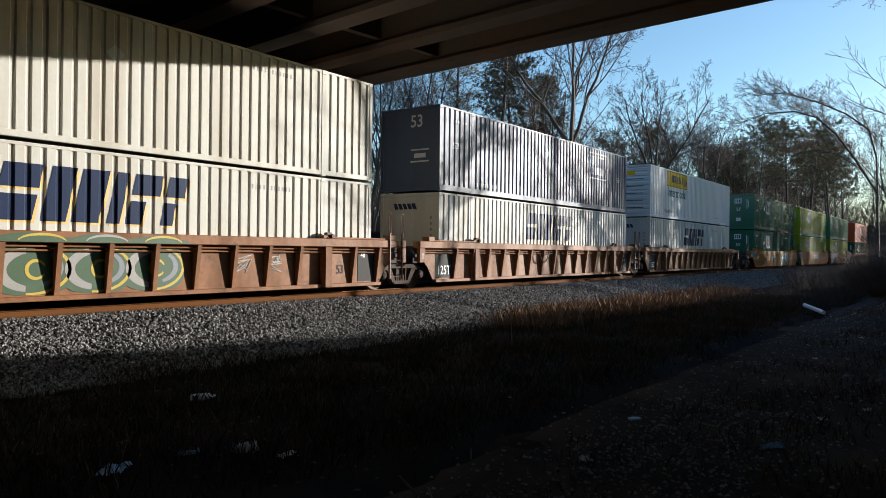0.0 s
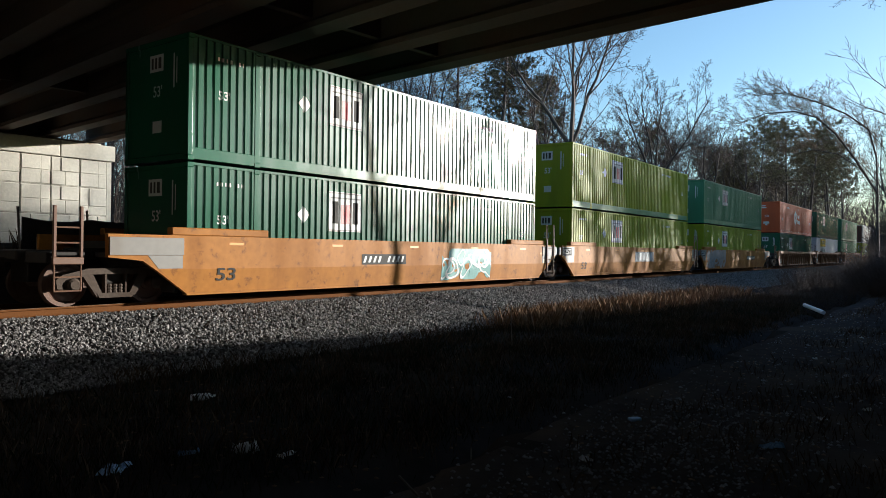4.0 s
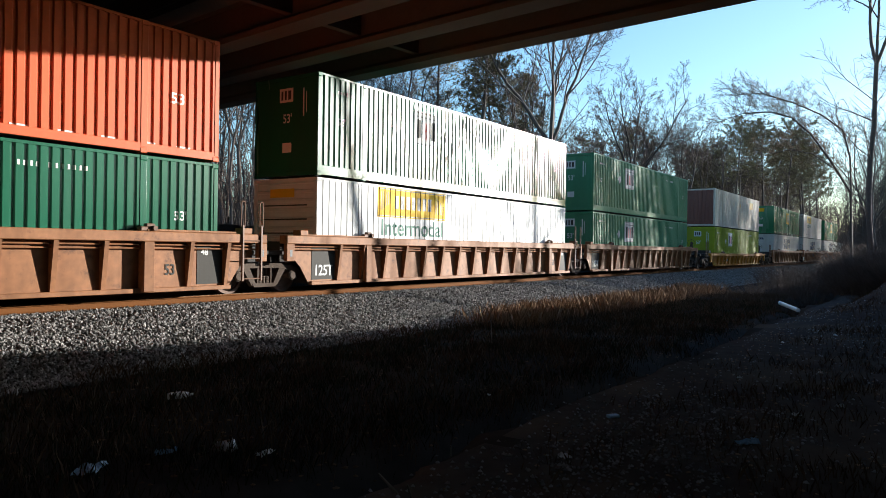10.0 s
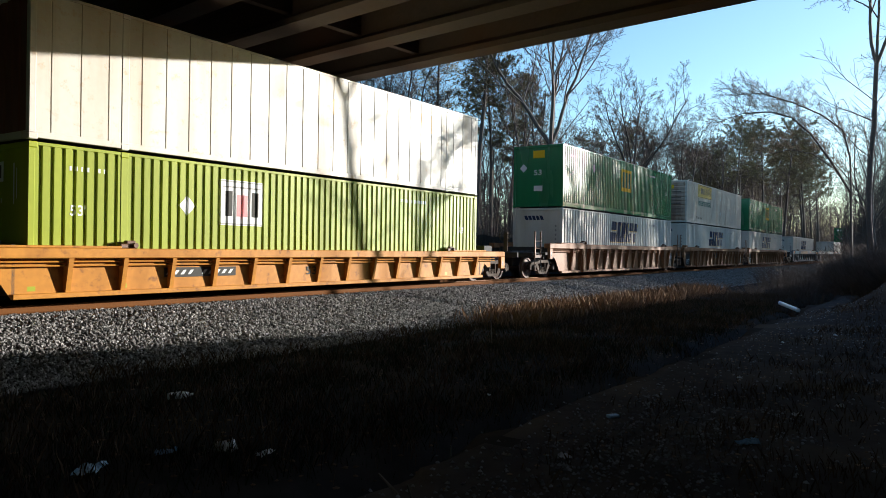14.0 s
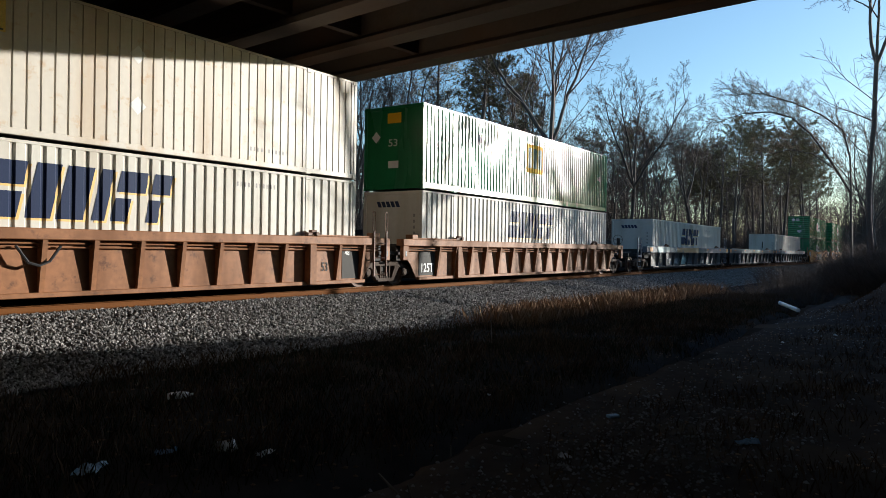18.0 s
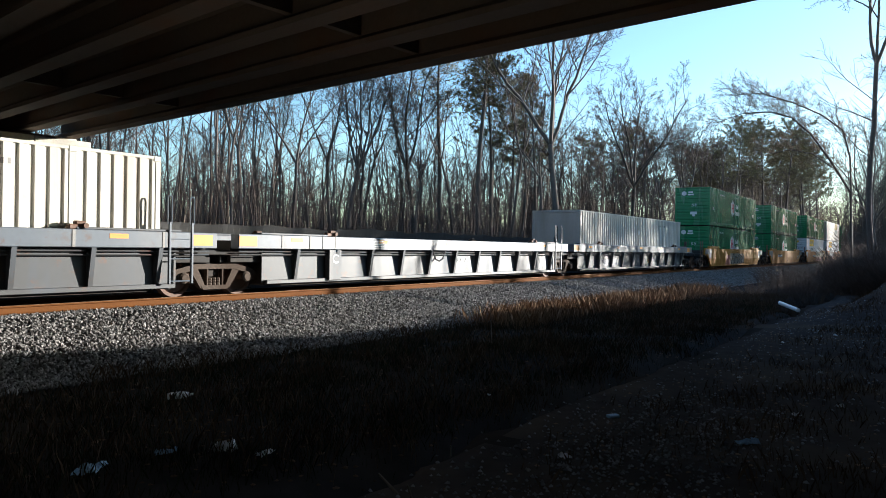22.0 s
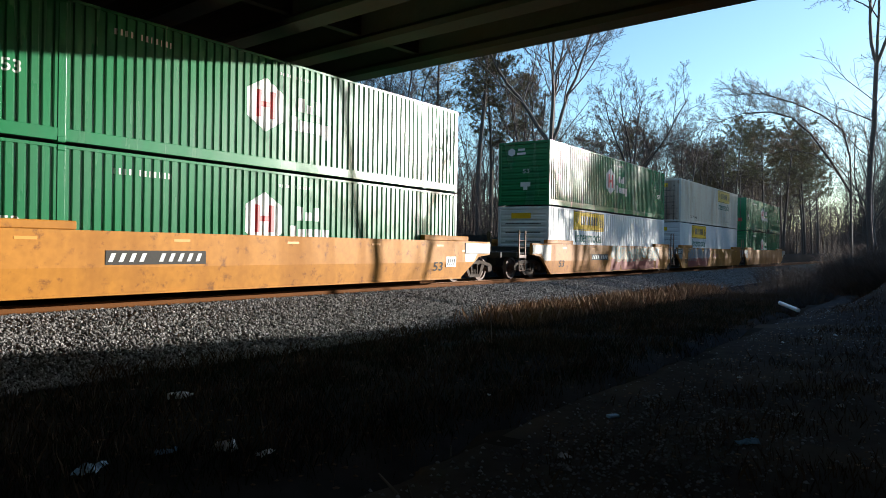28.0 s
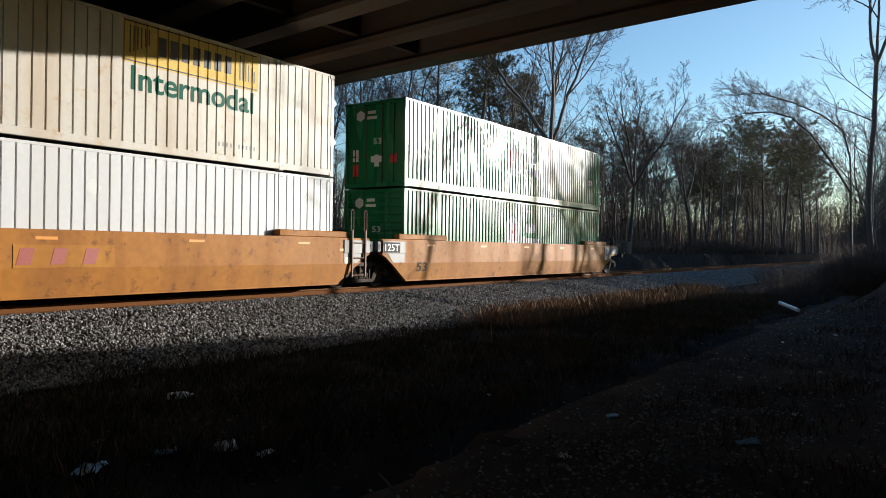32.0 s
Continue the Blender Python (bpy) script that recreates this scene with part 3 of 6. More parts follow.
def container(label, mat, kind, end="flat", rail=0.16, end_mat=None, rail_mat=None):
    """A 53-foot container: x = 0 at its leading end, z = 0 at its base."""
    box = thing("shipping_container", label, "container", group="containers on the train")
    far = Matrix.Translation((LEN, 0, 0)) @ pose(0, 0, 0, 0, 0, 180)
    near = Matrix()
    for m in (near, far):
        part("side_panel", lambda: side_panel(kind, rail), mat, box, key=("side", kind, rail), at=m)
        part("bottom_rail", lambda: Solid().chamfer(0.1, LEN - 0.1, -HALF + 0.004, -HALF + 0.09, 0.03, rail, 0.008), rail_mat or mat, box, key=("brail", rail), at=m)
        part("top_rail", lambda: Solid().chamfer(0.1, LEN - 0.1, -HALF + 0.004, -HALF + 0.08, TALL - 0.07, TALL - 0.004, 0.006), mat, box, key="trail", at=m)
        for x in (0.0, LEN - 0.13):
            part("corner_post", lambda: Solid().chamfer(0, 0.13, -HALF, -HALF + 0.13, 0.118, TALL - 0.118, 0.012), mat, box, key="cpost", at=m @ Matrix.Translation((x, 0, 0)))
        for x in (POST - 0.085, LEN - POST - 0.085):
            part("lift_post", lambda: Solid().chamfer(0, 0.17, -HALF, -HALF + 0.1, 0.118, TALL - 0.118, 0.012), mat, box, key="lpost", at=m @ Matrix.Translation((x, 0, 0)))
            for z in (0, TALL - 0.118):
                part("lift_casting", lambda: Solid().chamfer(0, 0.178, -HALF - 0.006, -HALF + 0.162, 0, 0.118, 0.014), mat, box, key="lcast", at=m @ Matrix.Translation((x - 0.004, 0, z)))
        for x in (-0.004, LEN - 0.174):
            for z in (0, TALL - 0.118):
                part("corner_casting", lambda: Solid().chamfer(0, 0.178, -HALF - 0.006, -HALF + 0.162, 0, 0.118, 0.014), mat, box, key="ccast", at=m @ Matrix.Translation((x, 0, z)))
    part("roof", lambda: Solid().box(0.05, LEN - 0.05, -HALF + 0.05, HALF - 0.05, TALL - 0.06, TALL - 0.02), mat, box, key="roof")
    part("floor", lambda: Solid().box(0.05, LEN - 0.05, -HALF + 0.05, HALF - 0.05, 0.06, 0.16), M_SOOTSHADE, box, key="floor")
    for x in (0.0, LEN - 0.09):
        part("header", lambda: Solid().chamfer(0, 0.09, -HALF + 0.13, HALF - 0.13, TALL - 0.12, TALL - 0.004, 0.01), mat, box, key="header", at=Matrix.Translation((x, 0, 0)))
        part("end_sill", lambda: Solid().chamfer(0, 0.09, -HALF + 0.13, HALF - 0.13, 0.02, 0.16, 0.01), mat, box, key="esill", at=Matrix.Translation((x, 0, 0)))
    doors = lambda at: door_end(box, end_mat or mat, at)
    if end == "doors":
        doors(near)
        part("front_wall", lambda: end_wall("flat"), mat, box, key=("end", "flat"), at=far)
    else:
        part("front_wall", lambda: end_wall(end), end_mat or mat, box, key=("end", end), at=near)
        doors(far)
    return box


def door_end(box, mat, at):
    for side in (-1, 1):
        y0, y1 = (-HALF + 0.13, -0.006) if side < 0 else (0.006, HALF - 0.13)
        d = part("door", lambda: Solid().chamfer(0.035, 0.075, y0, y1, 0.165, TALL - 0.125, 0.01), mat, box, key=("door", side), at=at)
        for k in (0.3, 0.72):
            y = y0 + (y1 - y0) * k
            part("lock_rod", lambda: Solid().rod((0.012, y, 0.1), (0.012, y, TALL - 0.1), 0.017).box(0.0, 0.04, y - 0.04, y + 0.14, 1.05, 1.09).box(0.0, 0.036, y - 0.035, y + 0.035, 0.3, 0.36).box(0.0, 0.036, y - 0.035, y + 0.035, 2.4, 2.46), M_TRUCK, d, "galvanised lock rod with handle", key=("rod", side, k))


# Sign layouts; words that are brand marks are plain blocks in their colours.
def tmx_marks(box, kind, faded=False):
    side_mark(box, "sign_panel", [rect(4.47, 5.83, 1.44, 2.55)], M_MARKWHITE, kind, "white company sign panel")
    ob = [rect(4.64, 4.84, 1.66, 2.28), rect(5.44, 5.66, 1.66, 2.28)]
    raised_marks(box, "sign_bar", ob, M_MARKBLACK, kind, "black sign block")
    raised_marks(box, "sign_bar", [rect(4.97, 5.12, 1.66, 2.2), rect(5.18, 5.31, 1.66, 2.2)], M_MARKRED, kind, "red sign block")
    raised_marks(box, "sign_line", [rect(4.56, 5.74, 2.36, 2.4), rect(4.5, 5.8, 2.5, 2.53), rect(4.5, 5.8, 1.46, 1.49)], M_MARKFAINT, kind, "thin dark sign line")
    side_mark(box, "placard", [diamond(3.55, 1.85, 0.23)], M_MARKWHITE, kind, "white diamond placard")
    small_marks(box, kind)
    end_mark(box, "end_sign", [rect(1.0, 1.55, 2.15, 2.55)], M_MARKWHITE, "white company sign")
    end_mark(box, "end_sign_bar", [rect(1.08, 1.2, 2.22, 2.48), rect(1.26, 1.34, 2.22, 2.48), rect(1.4, 1.48, 2.22, 2.48)], M_MARKBLACK, "dark sign bars", 0.006)
    end_text(box, "53'", -HALF + 1.05, -HALF + 1.4, 1.55, 1.82, M_MARKWHITE)
    end_mark(box, "data_plate", [rect(1.05, 1.42, 0.7, 0.98)], M_MARKWHITE, "white data panel")
    end_mark(box, "number_stencil", [rect(0.55, 0.6, 1.7, 2.5), rect(0.45, 0.48, 1.8, 2.4)], M_MARKWHITE, "white upright stencil")


def lifted(s, by=0.004):
    s.v = [(x, y - by, z) for x, y, z in s.v]
    return s


def small_marks(box, kind, mat=None):
    m = mat or M_MARKWHITE
    side_mark(box, "number_stencil", number_bars(LEN - 4.6, 2.42, 2.52, 11), m, kind, "white stencilled number")
    side_mark(box, "number_stencil", number_bars(0.8, 2.4, 2.49, 6), m, kind, "white stencilled number")
    side_text(box, "53'", 0.82, 1.16, 1.5, 1.72, m, kind)
    side_text(box, "53'", LEN - 1.2, LEN - 0.86, 1.5, 1.72, m, kind)


def number_bars(x, z0, z1, n):
    """A stencilled number that stays unread: thin upright bars, a gap after the first four."""
    return [rect(x + 0.12 * i + (0.12 if i > 3 else 0), x + 0.12 * i + (0.165 if i > 3 else 0.045), z0, z1) for i in range(n)]


def swift_marks(box, kind):
    """The slanting word mark becomes slanting navy blocks with gold edges."""
    x, z0, z1 = 5.85, 1.42, 2.5
    word = []
    for w, gap in ((0.72, 0.16), (1.15, 0.16), (0.28, 0.14), (0.66, 0.14), (0.6, 0)):
        word.append((x, x + w))
        x += w + gap
    def block(x0, x1, y0, y1):
        k = 0.24 / (z1 - z0)
        r = rect(x0 + (y0 - z0) * k, x1 + (y0 - z0) * k, y0, y1, (y1 - y0) * k)
        part("sign_block_edge", wrapped([[(p + 0.05, q - 0.045) for p, q in r]], kind), M_MARKGOLD, box, "golden edge of a slanting block")
        part("sign_block", lifted(wrapped([r], kind), 0.004), M_MARKBLUE, box, "slanting navy sign block")
    h = z1 - z0
    for n, (a, b) in enumerate(word):
        if n == 1:
            block(a, a + 0.48, z0, z1)
            block(a + 0.6, b, z0, z1)
        elif n == 2:
            block(a, b, z0, z1)
        else:
            block(a, b - 0.12 * (n == 4), z0 + h * 0.58, z1)
            block(a, b - 0.3 * (n > 2), z0, z0 + h * 0.46)
    side_mark(box, "number_stencil", number_bars(LEN - 4.4, 2.42, 2.53, 10), M_MARKFAINT, kind, "dark stencilled number")
    end_mark(box, "end_sign", [rect(0.95 + 0.2 * i, 1.1 + 0.2 * i, 2.34, 2.54, 0.09) for i in range(5)], M_MARKBLUE, "slanting navy end sign")
    end_mark(box, "number_stencil", [rect(0.3, 0.38, 0.8 + 0.2 * i, 0.9 + 0.2 * i) for i in range(7)], M_MARKFAINT, "upright dark stencil")


def jb_marks(box, kind, x=2.75, word=True, film=None):
    """Yellow sign with the carrier's name as dark blocks, and the word below it."""
    side_mark(box, "sign_panel", [rect(x - 0.1, x + 3.6, 1.9, 2.83)], film or M_SIGNYELLOW, kind, "yellow company sign")
    edge = [rect(x - 0.06, x + 3.56, 2.77, 2.8), rect(x - 0.06, x + 3.56, 1.93, 1.96)]
    edge += [rect(x + 0.75 + 0.3 * i, x + 0.95 + 0.3 * i, 2.18, 2.6) for i in range(7)]
    edge += [rect(x + 0.05 + 0.09 * i, x + 0.08 + 0.09 * i, 2.1 + 0.05 * i, 2.7) for i in range(6)] + [rect(x + 3.0 + 0.09 * i, x + 3.03 + 0.09 * i, 2.1, 2.7 - 0.06 * i) for i in range(6)]
    part("sign_bar", lifted(wrapped(edge, kind)), M_BLACK, box, "black sign bars")["kind"] = "stuff"
    if word:
        side_text(box, "Intermodal", x + 0.1, x + 3.45, 1.32, 1.85, M_MARKGREEN, kind)
    side_mark(box, "placard", [diamond(x + 6.3, 2.1, 0.2), diamond(x + 6.3, 1.0, 0.2)], M_MARKWHITE, kind, "white diamond placard")
    side_text(box, "TOP LIFT ONLY", 2.3, 3.9, 0.35, 0.52, M_MARKBLACK, kind)
    side_mark(box, "number_stencil", number_bars(LEN - 4.0, 0.4, 0.5, 9), M_MARKFAINT, kind, "dark stencilled number")
    end_mark(box, "end_sign", [rect(0.9, 1.9, 2.35, 2.6)], M_SIGNYELLOW, "small yellow end sign")
    end_mark(box, "end_bar", [rect(0.4, 2.2, 0.5 + 0.4 * i, 0.54 + 0.4 * i) for i in range(5)], M_MARKBLACK, "dark horizontal end bars", 0.018)


def hub_marks(box, kind, white=True):
    side_mark(box, "hexagon_sign", [hexagon(6.6, 7.84, 0.95, 2.33)], M_MARKWHITE, kind, "white hexagon sign")
    raised_marks(box, "hexagon_bar", [rect(6.9, 7.06, 1.3, 2.0), rect(7.38, 7.54, 1.3, 2.0), rect(7.06, 7.38, 1.58, 1.72)], M_MARKRED if white else M_ORANGE, kind, "red bar in the hexagon")
    side_mark(box, "word_mark", [rect(8.35 + 0.32 * i, 8.58 + 0.32 * i, 1.65, 2.02 if i in (0, 2) else 1.88) for i in range(3)] + [rect(8.1 + 0.31 * i, 8.34 + 0.31 * i, 1.12 if i < 4 else 1.0, 1.5 if i == 0 else 1.42) for i in range(5)], M_MARKWHITE, kind, "white word bars")
    side_mark(box, "reflector_tape", [rect(0.6 + 0.9 * i, 0.95 + 0.9 * i, 0.19, 0.25) for i in range(17)], M_MARKWHITE, kind, "white reflector tape")
    side_mark(box, "number_stencil", number_bars(1.1 + POST, 2.42, 2.55, 11) + number_bars(7.7, 2.5, 2.58, 9), M_MARKWHITE, kind, "white stencilled numbers")
    side_text(box, "53", 0.85, 1.2, 1.2, 1.45, M_MARKWHITE, kind)
    side_text(box, "53", LEN - 1.33, LEN - 0.97, 1.2, 1.45, M_MARKWHITE, kind)
    end_mark(box, "end_hexagon", [hexagon(1.75, 2.1, 2.25, 2.62)], M_MARKWHITE, "white hexagon end sign")
    end_mark(box, "end_bar", [rect(1.25, 1.6, 2.48, 2.58), rect(1.2, 1.65, 2.3, 2.4)], M_MARKWHITE, "white end bars", 0.012)
    end_text(box, "53", -HALF + 1.0, -HALF + 1.35, 1.45, 1.65, M_MARKWHITE)
    end_mark(box, "data_plate", [rect(0.95, 1.45, 0.85, 1.05), rect(1.1, 1.3, 0.7, 0.85)], M_MARKWHITE, "white data panel", 0.012)


def plain_marks(box, kind):
    side_mark(box, "number_stencil", number_bars(LEN - 4.4, 2.42, 2.53, 10), M_MARKFAINT, kind, "dark stencilled number")
    side_mark(box, "placard", [diamond(8.2, 2.0, 0.2)], M_MARKWHITE, kind, "white diamond placard")
    end_mark(box, "number_stencil", [rect(1.2, 1.3, 1.4, 2.1), rect(1.35, 1.4, 1.2, 1.6)], M_MARKBLACK, "small dark end bars")


def slate_marks(box, kind):
    side_mark(box, "sign_frame", [rect(11.7, 13.6, 1.45, 1.5), rect(11.7, 13.6, 2.62, 2.67), rect(11.7, 11.75, 1.5, 2.62), rect(13.55, 13.6, 1.5, 2.62)], M_MARKWHITE, kind, "thin white sign frame")
    side_mark(box, "word_mark", [rect(11.9 + 0.22 * i, 12.05 + 0.22 * i, 1.65, 2.0) for i in range(6)] + [rect(11.9, 12.3, 2.15, 2.5), rect(12.6, 13.3, 2.45, 2.52), rect(12.5, 12.6, 2.1, 2.45)], M_MARKWHITE, kind, "white word bars")
    side_mark(box, "placard", [diamond(7.6, 2.1, 0.2)], M_MARKWHITE, kind, "white diamond placard")
    side_mark(box, "lift_stencil", [rect(POST + 0.3 + 0.13 * i, POST + 0.37 + 0.13 * i, 0.3, 0.44) for i in range(11) if i != 7], M_MARKWHITE, kind, "row of white stencil bars")
    side_mark(box, "reflector_tape", [rect(0.6 + 1.1 * i, 0.9 + 1.1 * i, 0.09, 0.14) for i in range(14)], M_MARKRED, kind, "red reflector tape")
    small_marks(box, kind)
    end_text(box, "53", -HALF + 0.75, -HALF + 1.25, 2.2, 2.62, M_MARKWHITE)
    end_mark(box, "sign_frame", [rect(0.45, 1.25, 1.0, 1.05), rect(0.45, 1.25, 1.4, 1.45), rect(0.6, 1.1, 1.15, 1.3)], M_MARKWHITE, "white end sign")


def emp_marks(box, kind):
    side_mark(box, "sign_panel", [rect(7.35, 8.85, 1.25, 2.45)], M_SIGNYELLOW, kind, "faded yellow company sign")
    raised_marks(box, "sign_bar", [rect(7.5 + 0.45 * i, 7.85 + 0.45 * i, 1.45, 2.3) for i in range(3)], M_MARKGREEN, kind, "green sign bar")
    side_mark(box, "placard", [diamond(3.6, 2.1, 0.22)], M_MARKWHITE, kind, "white diamond placard")
    small_marks(box, kind)
    end_mark(box, "end_sign", [rect(0.95, 1.55, 2.3, 2.65)], M_SIGNYELLOW, "yellow end sign")
    end_mark(box, "placard", [diamond(2.05, 1.85, 0.2)], M_MARKWHITE, "white diamond placard")
    end_text(box, "53", -HALF + 1.1, -HALF + 1.5, 1.5, 1.75, M_MARKWHITE)
    end_mark(box, "data_plate", [rect(1.05, 1.5, 0.75, 1.0)], M_MARKWHITE, "white data panel")


# ---- well cars ----
def truck(car, x, lettered=False):
    """A two-axle truck under a car at x. Its body is the bolster; frames, springs and wheelsets hang on it."""
    t = part("truck", lambda: Solid().chamfer(-0.2, 0.2, -1.0, 1.0, 0.45, 0.8, 0.03).rod((0, 0, 0.8), (0, 0, 0.98), 0.25, n=12), M_SOOTSHADE, car, key="bolster", at=pose(x, 0, 0))

    def frame_side():
        s = Solid()
        y0, y1 = -1.13, -0.97
        s.prism([(-1.25, 0.56), (-1.12, 0.66), (-0.6, 0.78), (0.6, 0.78), (1.12, 0.66), (1.25, 0.56), (1.22, 0.38), (0.98, 0.36), (0.95, 0.56), (0.55, 0.66), (-0.55, 0.66), (-0.95, 0.56), (-0.98, 0.36), (-1.22, 0.38)], 1, y0, y1)
        s.prism([(-0.72, 0.64), (-0.5, 0.66), (-0.3, 0.26), (-0.42, 0.2)], 1, y0 + 0.01, y1 - 0.01)
        s.prism([(0.5, 0.66), (0.72, 0.64), (0.42, 0.2), (0.3, 0.26)], 1, y0 + 0.01, y1 - 0.01)
        s.prism([(-0.42, 0.27), (0.42, 0.27), (0.36, 0.17), (-0.36, 0.17)], 1, y0, y1)
        s.box(-0.24, -0.2, y0 + 0.02, y1 - 0.02, 0.27, 0.67).box(0.2, 0.24, y0 + 0.02, y1 - 0.02, 0.27, 0.67)
        return s
    for turn in (0, 180):
        m = pose(0, 0, 0, 0, 0, turn)
        part("side_frame", frame_side, M_TRUCK, t, "dusty cast steel side frame", key="sideframe", at=m)
        for sx in (-0.12, 0.0, 0.12):
            part("spring", lambda: Solid().lathe([(0.05, 0.27), (0.058, 0.3), (0.045, 0.33), (0.058, 0.36), (0.045, 0.39), (0.058, 0.42), (0.045, 0.45)], 8, 2), M_TRUCK, t, key="spring", at=m @ Matrix.Translation((sx, -1.05, 0)))
        for sx in (-0.91, 0.91):
            part("bearing_cap", lambda: Solid().lathe([(0.13, -1.12), (0.13, -1.18), (0.09, -1.21)], 12), M_TRUCK, t, key="bearing", at=m @ Matrix.Translation((sx, 0, 0.46)))
    for sx in (-0.91, 0.91):
        w = part("wheelset", lambda: Solid().lathe([(0.08, -1.1), (0.09, -0.8), (0.16, -0.79), (0.17, -0.76), (0.36, -0.74), (0.38, -0.79), (0.455, -0.79), (0.46, -0.7), (0.485, -0.675), (0.47, -0.66), (0.38, -0.66), (0.3, -0.69), (0.1, -0.66), (0.085, -0.3), (0.085, 0.3), (0.1, 0.66), (0.3, 0.69), (0.38, 0.66), (0.47, 0.66), (0.485, 0.675), (0.46, 0.7), (0.455, 0.79), (0.38, 0.79), (0.36, 0.74), (0.17, 0.76), (0.16, 0.79), (0.09, 0.8), (0.08, 1.1)], 28), M_WHEEL, t, "rust-brown rolling wheelset", key="wheelset", at=pose(sx, 0, 0.46))
        WHEELS.append((w, sx))
    return t


WHEELS = []
CARS = []


def ladder(car, x, mat):
    """Two stiles with rungs, and a tall hoop to hold on to above each of them."""
    step = part("ladder", lambda: Solid().chamfer(-0.32, -0.26, 0, 0.06, 0.36, 1.74, 0.01), mat, car, "steel ladder with tall hoops on its stiles", key="ladder", at=pose(x, -1.6, 0))
    part("stile", lambda: Solid().chamfer(-0.03, 0.03, 0, 0.06, 0.36, 1.74, 0.01), mat, step, key="stile", at=pose(0.29, 0, 0))
    for z in (0.42, 0.92, 1.36):
        part("rung", lambda: Solid().rod((-0.29, 0.03, 0), (0.29, 0.03, 0), 0.017), mat, step, key="rung", at=pose(0, 0, z))

    def hoop():
        s, ring = Solid(), [(-0.055, 1.7), (-0.055, 2.27), (-0.03, 2.32), (0.03, 2.32), (0.055, 2.27), (0.055, 1.7)]
        for (p, q), (u, v) in zip(ring, ring[1:]):
            s.rod((p, 0.03, q), (u, 0.03, v), 0.016)
        return s
    for e in (-0.29, 0.29):
        part("hoop", hoop, mat, step, key="hoop", at=pose(e, 0, 0))


